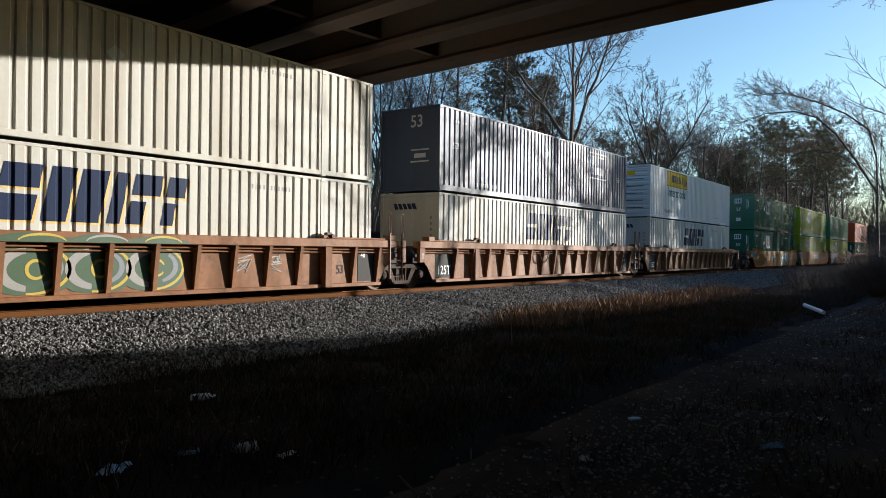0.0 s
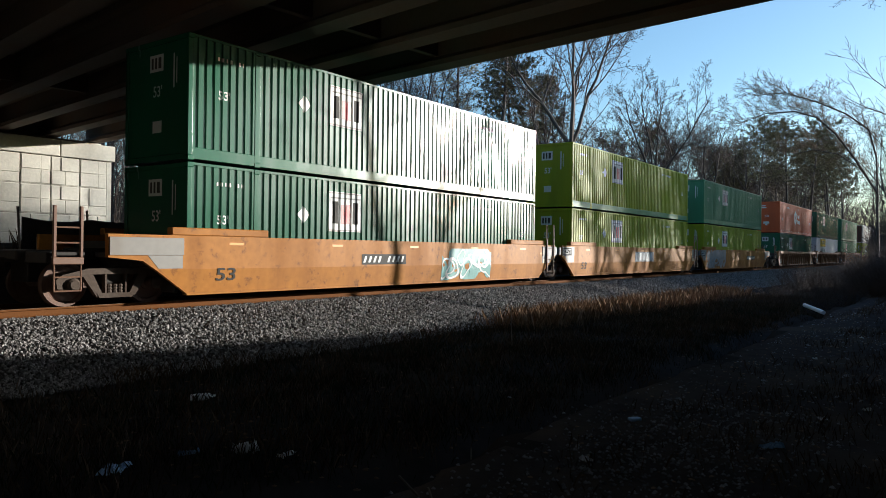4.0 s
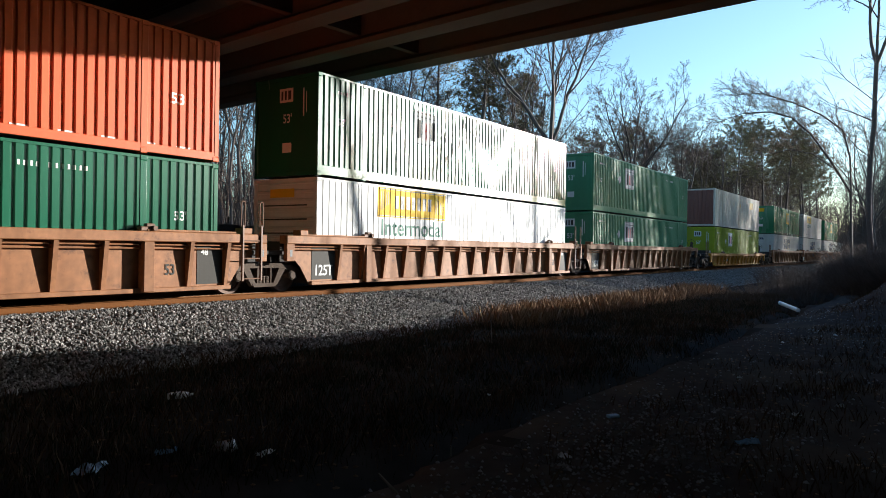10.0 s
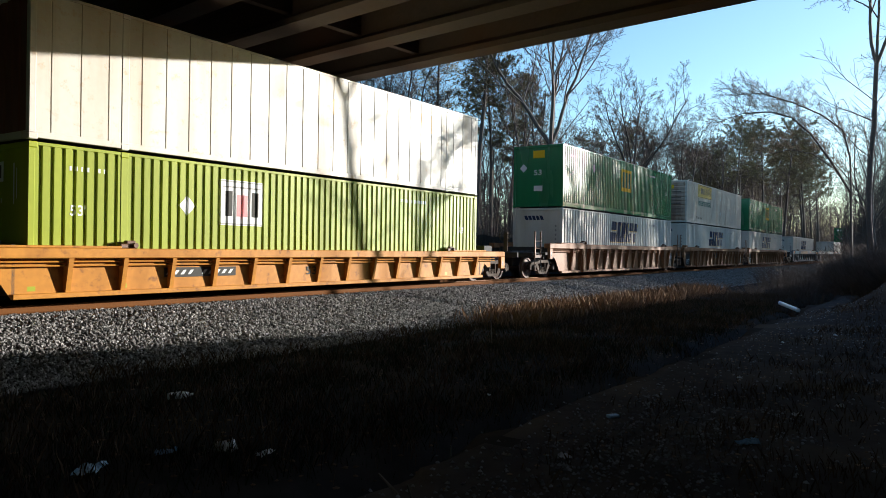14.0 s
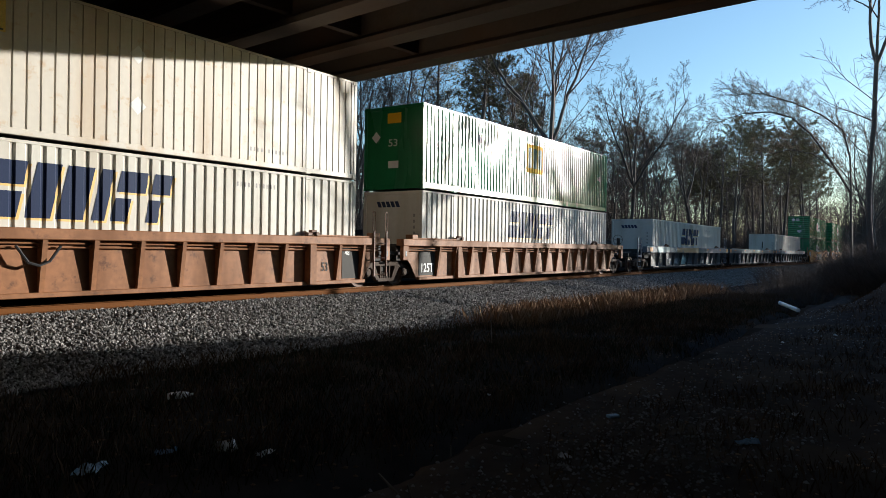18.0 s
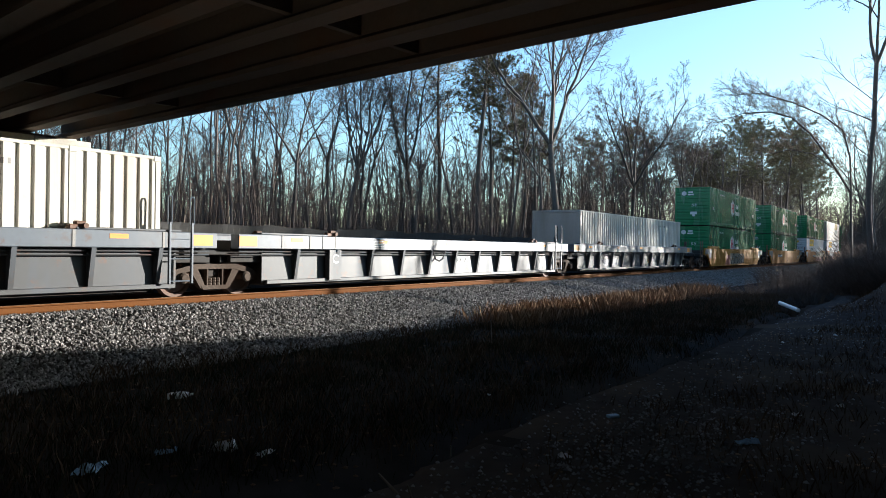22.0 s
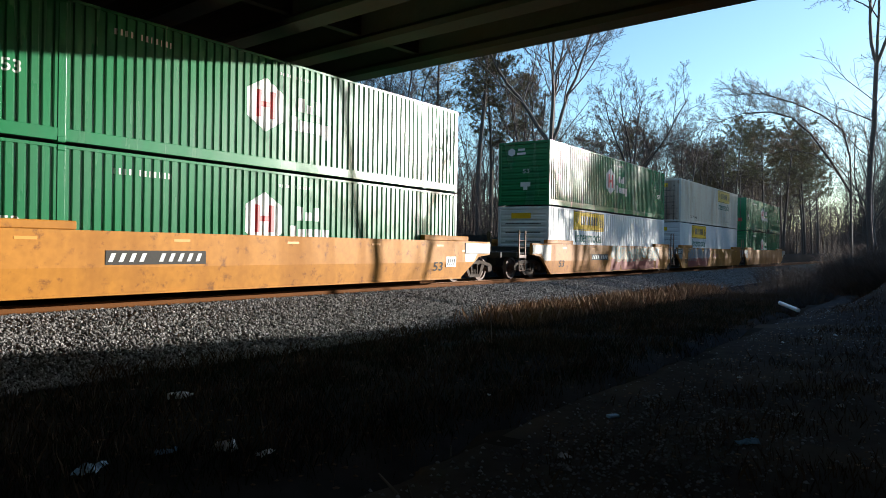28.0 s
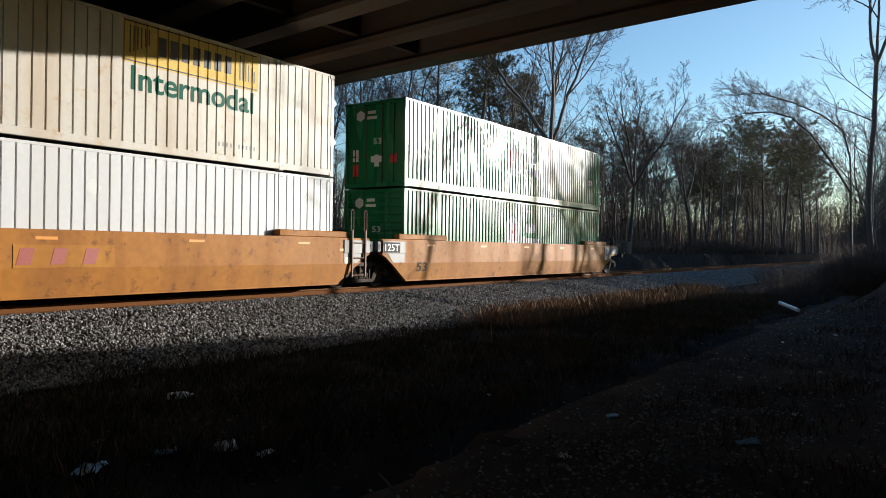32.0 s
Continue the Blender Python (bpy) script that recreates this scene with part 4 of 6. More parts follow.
def well_car(kind, mat, label, left, right):
    """One well unit, x = 0 at its container's leading end. left and right: 'end' (own truck and coupler) or 'joint' (shared truck, borne by the unit ahead)."""
    car = thing("well_car", label, "rail car", group="well cars of the train")
    reach = {"end": 1.96, "joint": 1.36} if kind == "smooth" else {"end": 1.75, "joint": 1.33}
    ends = (reach[left], reach[right])
    flip = Matrix.Translation((LEN, 0, 0)) @ pose(0, 0, 0, 0, 0, 180)
    if kind == "smooth":
        def side(l, r):
            s = Solid().prism([(-l, 1.5), (-l, 1.02), (-1.2, 0.94), (-0.9, 0.75), (LEN + 0.9, 0.75), (LEN + 1.2, 0.94), (LEN + r, 1.02), (LEN + r, 1.5)], 1, -1.52, -1.4)
            a, b = [(-0.9, -1.52, 0.75), (LEN + 0.9, -1.52, 0.75), (LEN + 0.08, -1.45, 0.2), (-0.08, -1.45, 0.2)], 0.1
            s.add(a + [(x, y + b, z) for x, y, z in a], [(0, 1, 2, 3), (7, 6, 5, 4), (0, 4, 5, 1), (1, 5, 6, 2), (2, 6, 7, 3), (3, 7, 4, 0)])
            return s
        for m, (l, r) in ((Matrix(), ends), (flip, ends[::-1])):
            part("side_sill", lambda: side(l, r), mat, car, "deep smooth side sill", key=("smooth_side", l, r), at=m)
            part("lower_flange", lambda: Solid().chamfer(-0.1, LEN + 0.1, -1.47, -1.3, 0.16, 0.2, 0.008), mat, car, key="smooth_flange", at=m)
            for x in (-0.5, LEN - 2.2):
                part("guide_box", lambda: Solid().chamfer(0, 2.7, -1.5, -1.3, 1.504, 1.68, 0.02), mat, car, "raised container guide", key="guide", at=m @ Matrix.Translation((x, 0, 0)))
            for e, w in ((-l, l - 0.22), (LEN + 0.22, r - 0.22)):
                part("end_plate", lambda: Solid().chamfer(0.02, w, -1.545, -1.521, 1.06, 1.44, 0.006), M_ENDGREY, car, "grey painted end plate", key=("endplate", w), at=m @ Matrix.Translation((e, 0, 0)))
            for e, k in ((0, -1), (LEN, 1)):
                part("end_skirt", lambda: Solid().prism([(k * p, q) for p, q in ((1.08, 1.056), (0.24, 1.056), (0.24, 0.77), (0.83, 0.77))], 1, -1.527, -1.5205), M_ENDGREY, car, "grey painted skirt", key=("skirt", k), at=m @ Matrix.Translation((e, 0, 0)))
            for e, which in ((-l - 0.19, left), (LEN + r + 0.01, right)):
                if which == "joint" and m == Matrix():
                    lug = part("jacking_lug", lambda: Solid().chamfer(0, 0.18, -1.5, -1.4, 1.1, 1.42, 0.01), M_GREYCHORD, car, "pale slotted jacking lug", key="lug", at=Matrix.Translation((e, 0, 0)))
                    # No opening is cut: a proud black box paints the slot's dark inside.
                    part("slot", lambda: Solid().chamfer(0.06, 0.12, -1.504, -1.49, 1.18, 1.34, 0.004), M_BLACK, lug, key="lugslot")
        for i in range(5):
            part("reflector", lambda: Solid().box(0, 0.42, -1.526, -1.52, 1.3, 1.36), M_REFLECT, car, "amber reflector strip", key="refl_s", at=Matrix.Translation((1.0 + 3.4 * i, 0, 0)))
    else:
        top, deep, low, out, pitch, first = {"ribbed": (1.52, 0.22, 0.22, 1.56, 1.035, 0.8), "grey": (1.52, 0.36, 0.3, 1.58, 1.53, 0.72), "low": (1.14, 0.2, 0.2, 1.54, 1.17, 0.75)}[kind]
        sheet_y = out - 0.24

        def sheet():
            z1 = top - deep
            return Solid().prism([(-1.05, z1), (-1.05, z1 - 0.38), (-0.85, z1 - 0.42), (-0.62, 0.68), (-0.3, low), (LEN + 0.3, low), (LEN + 0.62, 0.68), (LEN + 0.85, z1 - 0.42), (LEN + 1.05, z1 - 0.38), (LEN + 1.05, z1)] if kind != "grey" else [(-0.38, z1), (-0.38, low), (LEN + 0.38, low), (LEN + 0.38, z1)], 1, -sheet_y, -sheet_y + 0.03)

        def gusset():
            z1 = top - deep
            return Solid().prism([(-out + 0.02, z1), (-sheet_y + 0.002, z1), (-sheet_y + 0.002, low + 0.06), (-sheet_y - 0.08, low + 0.06)], 0, -0.05, 0.05)
        for m, (l, r) in ((Matrix(), ends), (flip, ends[::-1])):
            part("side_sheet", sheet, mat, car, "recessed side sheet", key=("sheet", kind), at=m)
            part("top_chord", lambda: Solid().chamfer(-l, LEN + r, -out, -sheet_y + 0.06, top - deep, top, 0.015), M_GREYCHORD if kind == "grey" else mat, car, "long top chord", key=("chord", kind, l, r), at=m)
            part("bottom_chord", lambda: Solid().chamfer(-0.3, LEN + 0.3, -sheet_y - 0.12, -sheet_y - 0.001, low - 0.04, low + 0.06, 0.01), mat, car, key=("bchord", kind), at=m)
            n = int((LEN - 0.6) / pitch)
            for i in range(n + 1):
                part("rib", gusset, mat, car, key=("gusset", kind), at=m @ Matrix.Translation((first + i * pitch, 0, 0)))
            for dz in (0.07, 0.15):
                part("train_line", lambda: Solid().rod((-1.2, -sheet_y - 0.1, top - deep), (LEN + 1.2, -sheet_y - 0.1, top - deep), 0.018), mat, car, key=("line", kind), at=m @ Matrix.Translation((0, 0, -dz)))
            for x in (POST, LEN - POST):
                part("lock_stand", lambda: Solid().chamfer(-0.2, 0.2, -out + 0.03, -out + 0.18, top + 0.001, top + 0.1, 0.02).chamfer(-0.06, 0.16, -out + 0.04, -out + 0.17, top + 0.09, top + 0.17, 0.02).rod((0.12, -out - 0.03, top + 0.07), (0.12, -out + 0.1, top + 0.07), 0.055, n=10), M_RUSTBAR, car, key=("stand", kind), at=m @ Matrix.Translation((x, 0, 0)))
            for x in (-0.6, LEN - POST - 0.05):
                part("walkway", lambda: Solid().chamfer(0, 2.4, -out + 0.02, -out + 0.3, top + 0.002, top + 0.05, 0.01), mat, car, "narrow edge walkway", key=("walk", kind), at=m @ Matrix.Translation((x, 0, 0)))
        for e, k, which in ((0, -1, left), (LEN, 1, right)):
            if kind == "ribbed" or (kind == "low" and which == "end"):
                w = reach[which]
                post = part("end_post", lambda: Solid().chamfer(min(k * (w - 0.28), k * w), max(k * (w - 0.28), k * w), -out + 0.004, -out + 0.14, top - deep - 0.46, top - deep - 0.001, 0.012), mat, car, "slotted end post", key=("epost", kind, k, w), at=Matrix.Translation((e, 0, 0)))
                # The post is solid; this black box paints the shade inside its slot.
                part("slot", lambda: Solid().chamfer(k * (w - 0.15) - 0.045, k * (w - 0.15) + 0.045, -out, -out + 0.02, top - deep - 0.34, top - deep - 0.16, 0.004), M_BLACK, post, key=("eslot", kind, k, w))
                if which == "joint":
                    part("end_bracket", lambda: Solid().chamfer(min(k * 0.55, k * 0.85), max(k * 0.55, k * 0.85), -out + 0.01, -out + 0.3, top + 0.002, top + 0.15, 0.012), mat, car, key=("ebrk", kind, k), at=Matrix.Translation((e, 0, 0)))
        if kind == "grey":
            tone = M_REFLECT
            for i in range(5):
                part("reflector", lambda: Solid().box(0, 0.42, -out - 0.004, -out + 0.002, top - 0.17, top - 0.07), tone, car, "amber reflector strip", key=("refl", kind), at=Matrix.Translation((0.4 + 3.6 * i, 0, 0)))
    part("well_floor", lambda: Solid().box(0.3, LEN - 0.3, -1.29, 1.29, 0.2, 0.28), M_SOOTSHADE, car, key="wellfloor")
    for x, m in ((0, Matrix()), (1, flip)):
        # Bulkhead and deck colour also stands in for the gap's shade.
        part("bulkhead", lambda: Solid().chamfer(-0.3, -0.2, -1.3, 1.3, 0.22, 1.2, 0.02), M_SOOTSHADE, car, "sooty well bulkhead, darkened for the shaded gap", key="bulkhead", at=m)
        # Added filler box: paints the black of the shaded car end.
        part("end_web", lambda: Solid().chamfer(-1.28, -0.305, -1.22, 1.22, 0.82, 0.998, 0.01).chamfer(-1.28, -0.7, -1.22, 1.22, 1.122, 1.36, 0.01), M_SOOTSHADE, car, "added dark box standing for shade in the car end", key="endshade", at=m)
        part("end_deck", lambda: Solid().chamfer(-1.7, -0.3, -1.3, 1.3, 1.0, 1.12, 0.02).chamfer(-1.9, -0.3, -0.45, 0.45, 0.98, 1.2, 0.02), M_SOOTSHADE, car, "sooty end deck, darkened for the shaded gap", key="enddeck", at=m)
    bars = M_GREYCHORD if kind == "grey" else M_RUSTBAR
    for m in (Matrix(), flip):
        # Added dark filler in place of the shade under the end deck.
        part("draft_sill", lambda: Solid().chamfer(-3.0, -0.31, -0.38, 0.38, 0.5, 0.94, 0.02).chamfer(-1.5, -0.31, -1.1, 1.1, 0.8, 0.99, 0.02), M_SOOTSHADE, car, "added dark sill standing for shade under the end", key="shadesill", at=m)
    for which, m in ((left, Matrix()), (right, flip)):
        if which == "end":
            part("end_platform", lambda: Solid().chamfer(-3.3, -1.7, -0.55, 0.55, 0.95, 1.15, 0.03).chamfer(-3.12, -2.97, -1.4, 1.4, 0.9, 1.12, 0.02).chamfer(-2.96, -2.4, -1.45, -0.552, 1.05, 1.12, 0.01), M_SOOTSHADE, car, "dark narrow end platform", key="endplat", at=m)
            part("coupler", lambda: Solid().chamfer(-3.55, -3.3, -0.14, 0.14, 0.72, 1.0, 0.03).chamfer(-3.72, -3.5, -0.2, 0.2, 0.68, 0.98, 0.05), M_SOOTSHADE, car, "black coupler", key="coupler", at=m)
            part("step", lambda: Solid().chamfer(-3.4, -2.8, -1.5, -1.42, 0.88, 1.02, 0.01).rod((-3.36, -1.46, 0.36), (-3.36, -1.46, 0.9), 0.018).rod((-2.84, -1.46, 0.36), (-2.84, -1.46, 0.9), 0.018).rod((-3.36, -1.46, 0.36), (-2.84, -1.46, 0.36), 0.018).rod((-3.36, -1.46, 0.63), (-2.84, -1.46, 0.63), 0.016), bars, car, "corner step", key="step", at=m @ Matrix.Translation((0.36, 0, 0)))
            part("handrail", lambda: Solid().chamfer(-3.39, -3.33, -1.49, -1.43, 1.0, 2.02, 0.01).chamfer(-2.87, -2.81, -1.49, -1.43, 1.0, 2.02, 0.01).rod((-3.36, -1.46, 1.3), (-2.84, -1.46, 1.3), 0.018).rod((-3.36, -1.46, 1.6), (-2.84, -1.46, 1.6), 0.018), bars, car, "pair of upright handrails", key="handrail", at=m @ Matrix.Translation((0.36, 0, 0)))
            truck(car, -1.55 if m == Matrix() else LEN + 1.55)
        elif m != Matrix():
            truck(car, LEN + 1.65)
            ladder(car, 16.5 if kind == "grey" else 16.98, bars)
    if right == "end":
        def wheel_of_brake():
            s = Solid()
            pts = [Vector((0, 0.27 * math.cos(k * math.pi / 8), 0.27 * math.sin(k * math.pi / 8))) for k in range(16)]
            for p, q in zip(pts, pts[1:] + pts[:1]):
                s.rod(p, q, 0.014, n=5)
            for p in pts[::4]:
                s.rod((0.03, 0, 0), p, 0.011, n=5)
            return s.chamfer(0.03, 0.14, -0.09, 0.09, -0.7, 0.1, 0.02)
        part("brake_wheel", wheel_of_brake, M_TRUCK, car, "hand brake wheel on its housing", key="brake", at=pose(LEN + 3.2, -0.7, 1.85))
    CARS.append(car)
    return car


def on_sill(y, z):
    """The outer face of a smooth sill leans inward below its fold."""
    return y + max(0.0, 0.75 - z) * 0.127 if -1.56 < y < -1.5 else y


def car_sign(car, x0, x1, z0, z1, mat, bars, bar_mat, y=-1.525, letters=None, label="stencilled sign panel"):
    if mat:
        part("sign_panel", Solid().box(x0, x1, y - 0.004, y, z0, z1), mat, car, label)
    if letters:
        s = wrap_bm(lettering(letters, x0 + 0.05, x1 - 0.05, z0 + 0.05, z1 - 0.05), None)
        s.v = [(x, on_sill(y, z) - 0.007, z) for x, _, z in s.v]
        part("lettering", s, bar_mat, car, "letters reading " + letters)
    elif bars:
        w = (x1 - x0 - 0.1) / bars
        for i in range(bars):
            a = x0 + 0.05 + w * i
            if bars < 6 or i != 4:
                part("sign_bar", Solid().prism([(a, z0 + 0.06), (a + w * 0.42, z0 + 0.06), (a + w * 0.42 + 0.08, z1 - 0.06), (a + 0.08, z1 - 0.06)], 1, y - 0.008, y - 0.003), bar_mat, car, "slanting sign bar")


def spray(car, x0, x1, z0, z1, mats, seed, y=-1.53, n=14):
    """Sprayed lettering that cannot be read: overlapping pointed and rounded shapes in its colours."""
    rng = random.Random(seed)
    for k, mat in enumerate(mats):
        for i in range(n):
            cx = x0 + (x1 - x0) * (i + rng.uniform(0.1, 0.9)) / n
            cz = rng.uniform(z0 + 0.25, z1 - 0.25)
            a, b, turn = rng.uniform(0.2, 0.55) * (1.15 - 0.3 * k), rng.uniform(0.22, 0.5) * (1.15 - 0.3 * k), rng.uniform(-0.8, 0.8)
            m, p2, p3 = 22, rng.uniform(0, 6.28), rng.uniform(0, 6.28)

            def lobe(size):
                ring = []
                for j in range(m):
                    w = 2 * math.pi * j / m
                    r = size * (1 + 0.22 * math.sin(2 * w + p2) + 0.16 * math.sin(3 * w + p3))
                    px, pz = a * r * math.cos(w), b * r * math.sin(w)
                    ring.append((min(max(cx + px * math.cos(turn) - pz * math.sin(turn), x0), x1), min(max(cz + px * math.sin(turn) + pz * math.cos(turn), z0), z1)))
                return ring
            lay = lambda ring: [(x, on_sill(y, z) - 0.004 - 0.003 * k - 0.0003 * i, z) for x, z in ring]
            if k == 0:
                s = Solid().add(lay(lobe(1.15)) + lay([(cx, cz)]), [(j, (j + 1) % m, m) for j in range(m)])
            else:
                s = Solid().add(lay(lobe(1.2)) + lay(lobe(0.98 - 0.06 * (i % 2))), [(j, (j + 1) % m, m + (j + 1) % m, m + j) for j in range(m)])
            part("spray_stroke", s, mat, car, "sprayed shape in worn colour")


def arc_band(car, cx, cz, rx, rz, wide, a0, a1, mat, y):
    """A curved sprayed stroke."""
    n, vs = 18, []
    for j in range(n + 1):
        w = radians(a0 + (a1 - a0) * j / n)
        fat = wide * (0.55 + 0.45 * math.sin(math.pi * j / n))
        vs += [(cx + (rx - fat * e) * math.cos(w), y, cz + (rz - fat * e) * math.sin(w)) for e in (0, 1)]
    part("spray_stroke", Solid().add(vs, [(2 * j, 2 * j + 2, 2 * j + 3, 2 * j + 1) for j in range(n)]), mat, car, "curved sprayed stroke")


def bubble_piece(car, x0, x1, y, chord_y):
    """Fat rounded sprayed figures, green with grey highlights and a yellow rim, over the bays and the chord above them."""
    z0, z1 = 0.3, 1.27
    n, mid = 4, (z0 + z1) / 2
    w = (x1 - x0) / n
    for i in range(n):
        cx, rx, rz = x0 + w * (i + 0.5), w * 0.58, (z1 - z0) / 2
        ring = [(cx + rx * math.copysign(abs(math.cos(q)) ** 0.6, math.cos(q)), y - 0.003 - 0.0004 * i, mid + rz * math.copysign(abs(math.sin(q)) ** 0.6, math.sin(q))) for q in (2 * math.pi * j / 28 for j in range(28))]
        part("spray_stroke", Solid().add(ring + [(cx, y - 0.003 - 0.0004 * i, mid)], [(j, (j + 1) % 28, 28) for j in range(28)]), M_SPRAYGREEN, car, "fat green sprayed figure")
        arc_band(car, cx, mid, rx, rz, 0.07, -100, 80, M_SPRAYYELLOW, y - 0.006)
        arc_band(car, cx - 0.08, mid, rx * 0.8, rz * 0.86, 0.2, 95, 265, M_SPRAYCHROME, y - 0.006)
        arc_band(car, cx + 0.12, mid + 0.02, rx * 0.62, rz * 0.7, 0.12, -80, 60, M_SPRAYBLUE, y - 0.006)
        arc_band(car, cx + 0.05, mid, 0.2, 0.2, 0.07, 20, 330, M_SPRAYYELLOW, y - 0.008)
    top = [(x0 - 0.1, 1.31)] + [(x0 + (x1 - x0) * j / 14, 1.44 + 0.06 * math.sin(j * 1.7)) for j in range(15)] + [(x1 + 0.1, 1.31)]
    part("spray_stroke", Solid().add([(x, chord_y, z) for x, z in top], [tuple(range(len(top)))]), M_SPRAYGREEN, car, "green spray on the chord")
    for k in range(4):
        arc_band(car, x0 + w * (k + 0.55), 1.31, w * 0.36, 0.17, 0.05, 10, 170, M_SPRAYYELLOW if k % 2 else M_SPRAYCHROME, chord_y - 0.003)


def scribble(car, x0, x1, z0, z1, mat, y, seed, turns=16):
    """A tangle of thin sprayed lines."""
    rng, s = random.Random(seed), Solid()
    pts = [(x0 + (x1 - x0) * (0.5 + 0.5 * math.sin(k * 1.9 + rng.uniform(-0.4, 0.4))) * rng.uniform(0.85, 1), z0 + (z1 - z0) * rng.random()) for k in range(turns)]
    for (p, q), (u, v) in zip(pts, pts[1:]):
        s.rod((p, y, q), (u, y, v), 0.011, n=4)
    part("scribble", s, mat, car, "thin pale sprayed scribble")["kind"] = "stuff"


def hose(car, x, y):
    """A slack air hose hanging in a shallow V."""
    part("air_hose", Solid().rod((x - 0.42, y, 1.18), (x - 0.2, y - 0.02, 0.86), 0.028).rod((x - 0.2, y - 0.02, 0.86), (x, y - 0.02, 0.8), 0.028).rod((x, y - 0.02, 0.8), (x + 0.2, y - 0.02, 0.88), 0.028).rod((x + 0.2, y - 0.02, 0.88), (x + 0.42, y, 1.18), 0.028), M_BLACK, car, "slack black air hose")


def car_marks(cars):
    """Stencils, capacity panels and sprayed shapes on the sills; reporting marks stay plain bars."""
    rib, low, gry, smo = -1.326, -1.306, -1.346, -1.525
    for i in (1, 2, 7, 8, 11, 12):
        car_sign(cars[i], -0.2, 0.72, 0.32, 1.26, M_MARKBLACK, 0, None, rib, label="dark capacity panel")
        car_sign(cars[i], -0.1, 0.68, 0.38, 0.78, None, 0, M_MARKWHITE, rib - 0.004, "125T")
    for i in (0, 1, 6, 7, 10, 11):
        car_sign(cars[i], LEN - 0.6, LEN + 0.25, 0.32, 1.26, M_MARKBLACK, 0, None, rib, label="dark capacity panel")
        car_sign(cars[i], LEN - 0.55, LEN - 0.25, 0.95, 1.2, None, 0, M_MARKWHITE, rib - 0.004, "48")
        car_sign(cars[i], LEN - 1.5, LEN - 1.15, 0.5, 0.85, None, 0, M_MARKBLACK, rib, "53")
    for i in (4, 5, 19, 20):
        car_sign(cars[i], -1.3, -0.5, 1.08, 1.4, M_MARKBLACK, 0, M_MARKWHITE, smo - 0.02, "125T")
    for i, x in ((3, 0.6), (18, 0.6), (19, 0.35), (20, 0.4), (17, 14.4), (4, 0.5)):
        car_sign(cars[i], x, x + 0.65, 0.42, 0.82, None, 0, M_MARKBLACK, smo, "53")
    car_sign(cars[4], 6.97, 9.64, 0.76, 1.28, M_MARKFAINT, 5, M_MARKWHITE, smo, label="dark company panel")
    car_sign(cars[5], 10.4, 13.0, 0.78, 1.08, M_MARKBLACK, 10, M_MARKWHITE, smo, label="dark number panel")
    car_sign(cars[9], 2.95, 4.95, 0.5, 0.72, M_MARKBLACK, 10, M_MARKWHITE, low, label="dark number panel")
    car_sign(cars[9], 7.3, 7.8, 0.42, 0.74, None, 0, M_MARKBLACK, low, "53")
    for i in (13, 15):
        car_sign(cars[i], 2.75, 3.5, 0.45, 0.8, M_SPRAYBLUE, 4, M_MARKWHITE, gry, label="dark blue number panel")
        car_sign(cars[i], 3.85, 4.85, 0.45, 0.8, M_SPRAYBLUE, 6, M_MARKWHITE, gry, label="dark blue number panel")
        car_sign(cars[i], 9.5, 10.1, 0.5, 0.82, None, 0, M_REFLECT, gry, "53")
    car_sign(cars[14], 8.3, 9.4, 0.7, 0.95, None, 6, M_MARKWHITE, gry)
    car_sign(cars[17], 2.79, 5.25, 0.8, 1.1, M_MARKBLACK, 10, M_MARKWHITE, smo, label="dark number panel")
    car_sign(cars[17], 15.2, 15.8, 0.6, 0.95, M_MARKWHITE, 4, M_MARKBLACK, smo, label="white data panel")
    car_sign(cars[18], 4.3, 6.4, 0.76, 1.05, M_MARKBLACK, 9, M_MARKWHITE, smo, label="dark number panel")
    car_sign(cars[19], 7.4, 9.4, 0.76, 1.2, M_YELLOW, 3, M_SPRAYRED, smo, label="yellow company panel")
    car_sign(cars[3], 5.6, 7.6, 0.8, 1.1, M_MARKBLACK, 9, M_MARKWHITE, smo, label="dark number panel")
    bubble_piece(cars[0], 4.7, 9.75, rib, -1.566)
    scribble(cars[0], 11.15, 11.75, 0.6, 1.1, M_SPRAYCHROME, rib - 0.004, 2)
    scribble(cars[0], 12.15, 12.75, 0.6, 1.1, M_SPRAYCHROME, rib - 0.004, 3)
    scribble(cars[10], LEN - 0.55, LEN + 0.15, 0.75, 1.15, M_SPRAYCHROME, rib - 0.008, 4)
    scribble(cars[6], 0.0, 0.6, 0.4, 0.8, M_MARKWHITE, rib - 0.008, 5)
    spray(cars[5], 0.0, 4.5, 0.24, 1.48, (M_SPRAYCHROME, M_SPRAYCHROME, M_SPRAYBLUE), 3, smo, 9)
    spray(cars[3], 9.5, 12.5, 0.24, 1.3, (M_SPRAYTEAL, M_MARKWHITE), 4, smo, 7)
    spray(cars[16], 4.2, 5.8, 0.24, 1.0, (M_SPRAYRED,), 15, smo, 4)
    spray(cars[16], 5.6, 10.6, 0.3, 1.15, (M_SPRAYSILVER, M_MARKBLACK), 5, smo, 10)
    spray(cars[18], 6.8, 14.7, 0.65, 1.48, (M_SPRAYSILVER, M_SPRAYCREAM, M_SPRAYTEAL), 6, smo, 11)
    spray(cars[18], 6.9, 14.5, 0.22, 0.8, (M_SPRAYRED,), 16, smo, 12)
    spray(cars[19], 1.05, 6.6, 0.62, 1.48, (M_SPRAYBLUE, M_SPRAYSILVER), 7, smo, 9)
    spray(cars[19], 1.2, 6.2, 0.22, 0.8, (M_SPRAYRED,), 17, smo, 10)
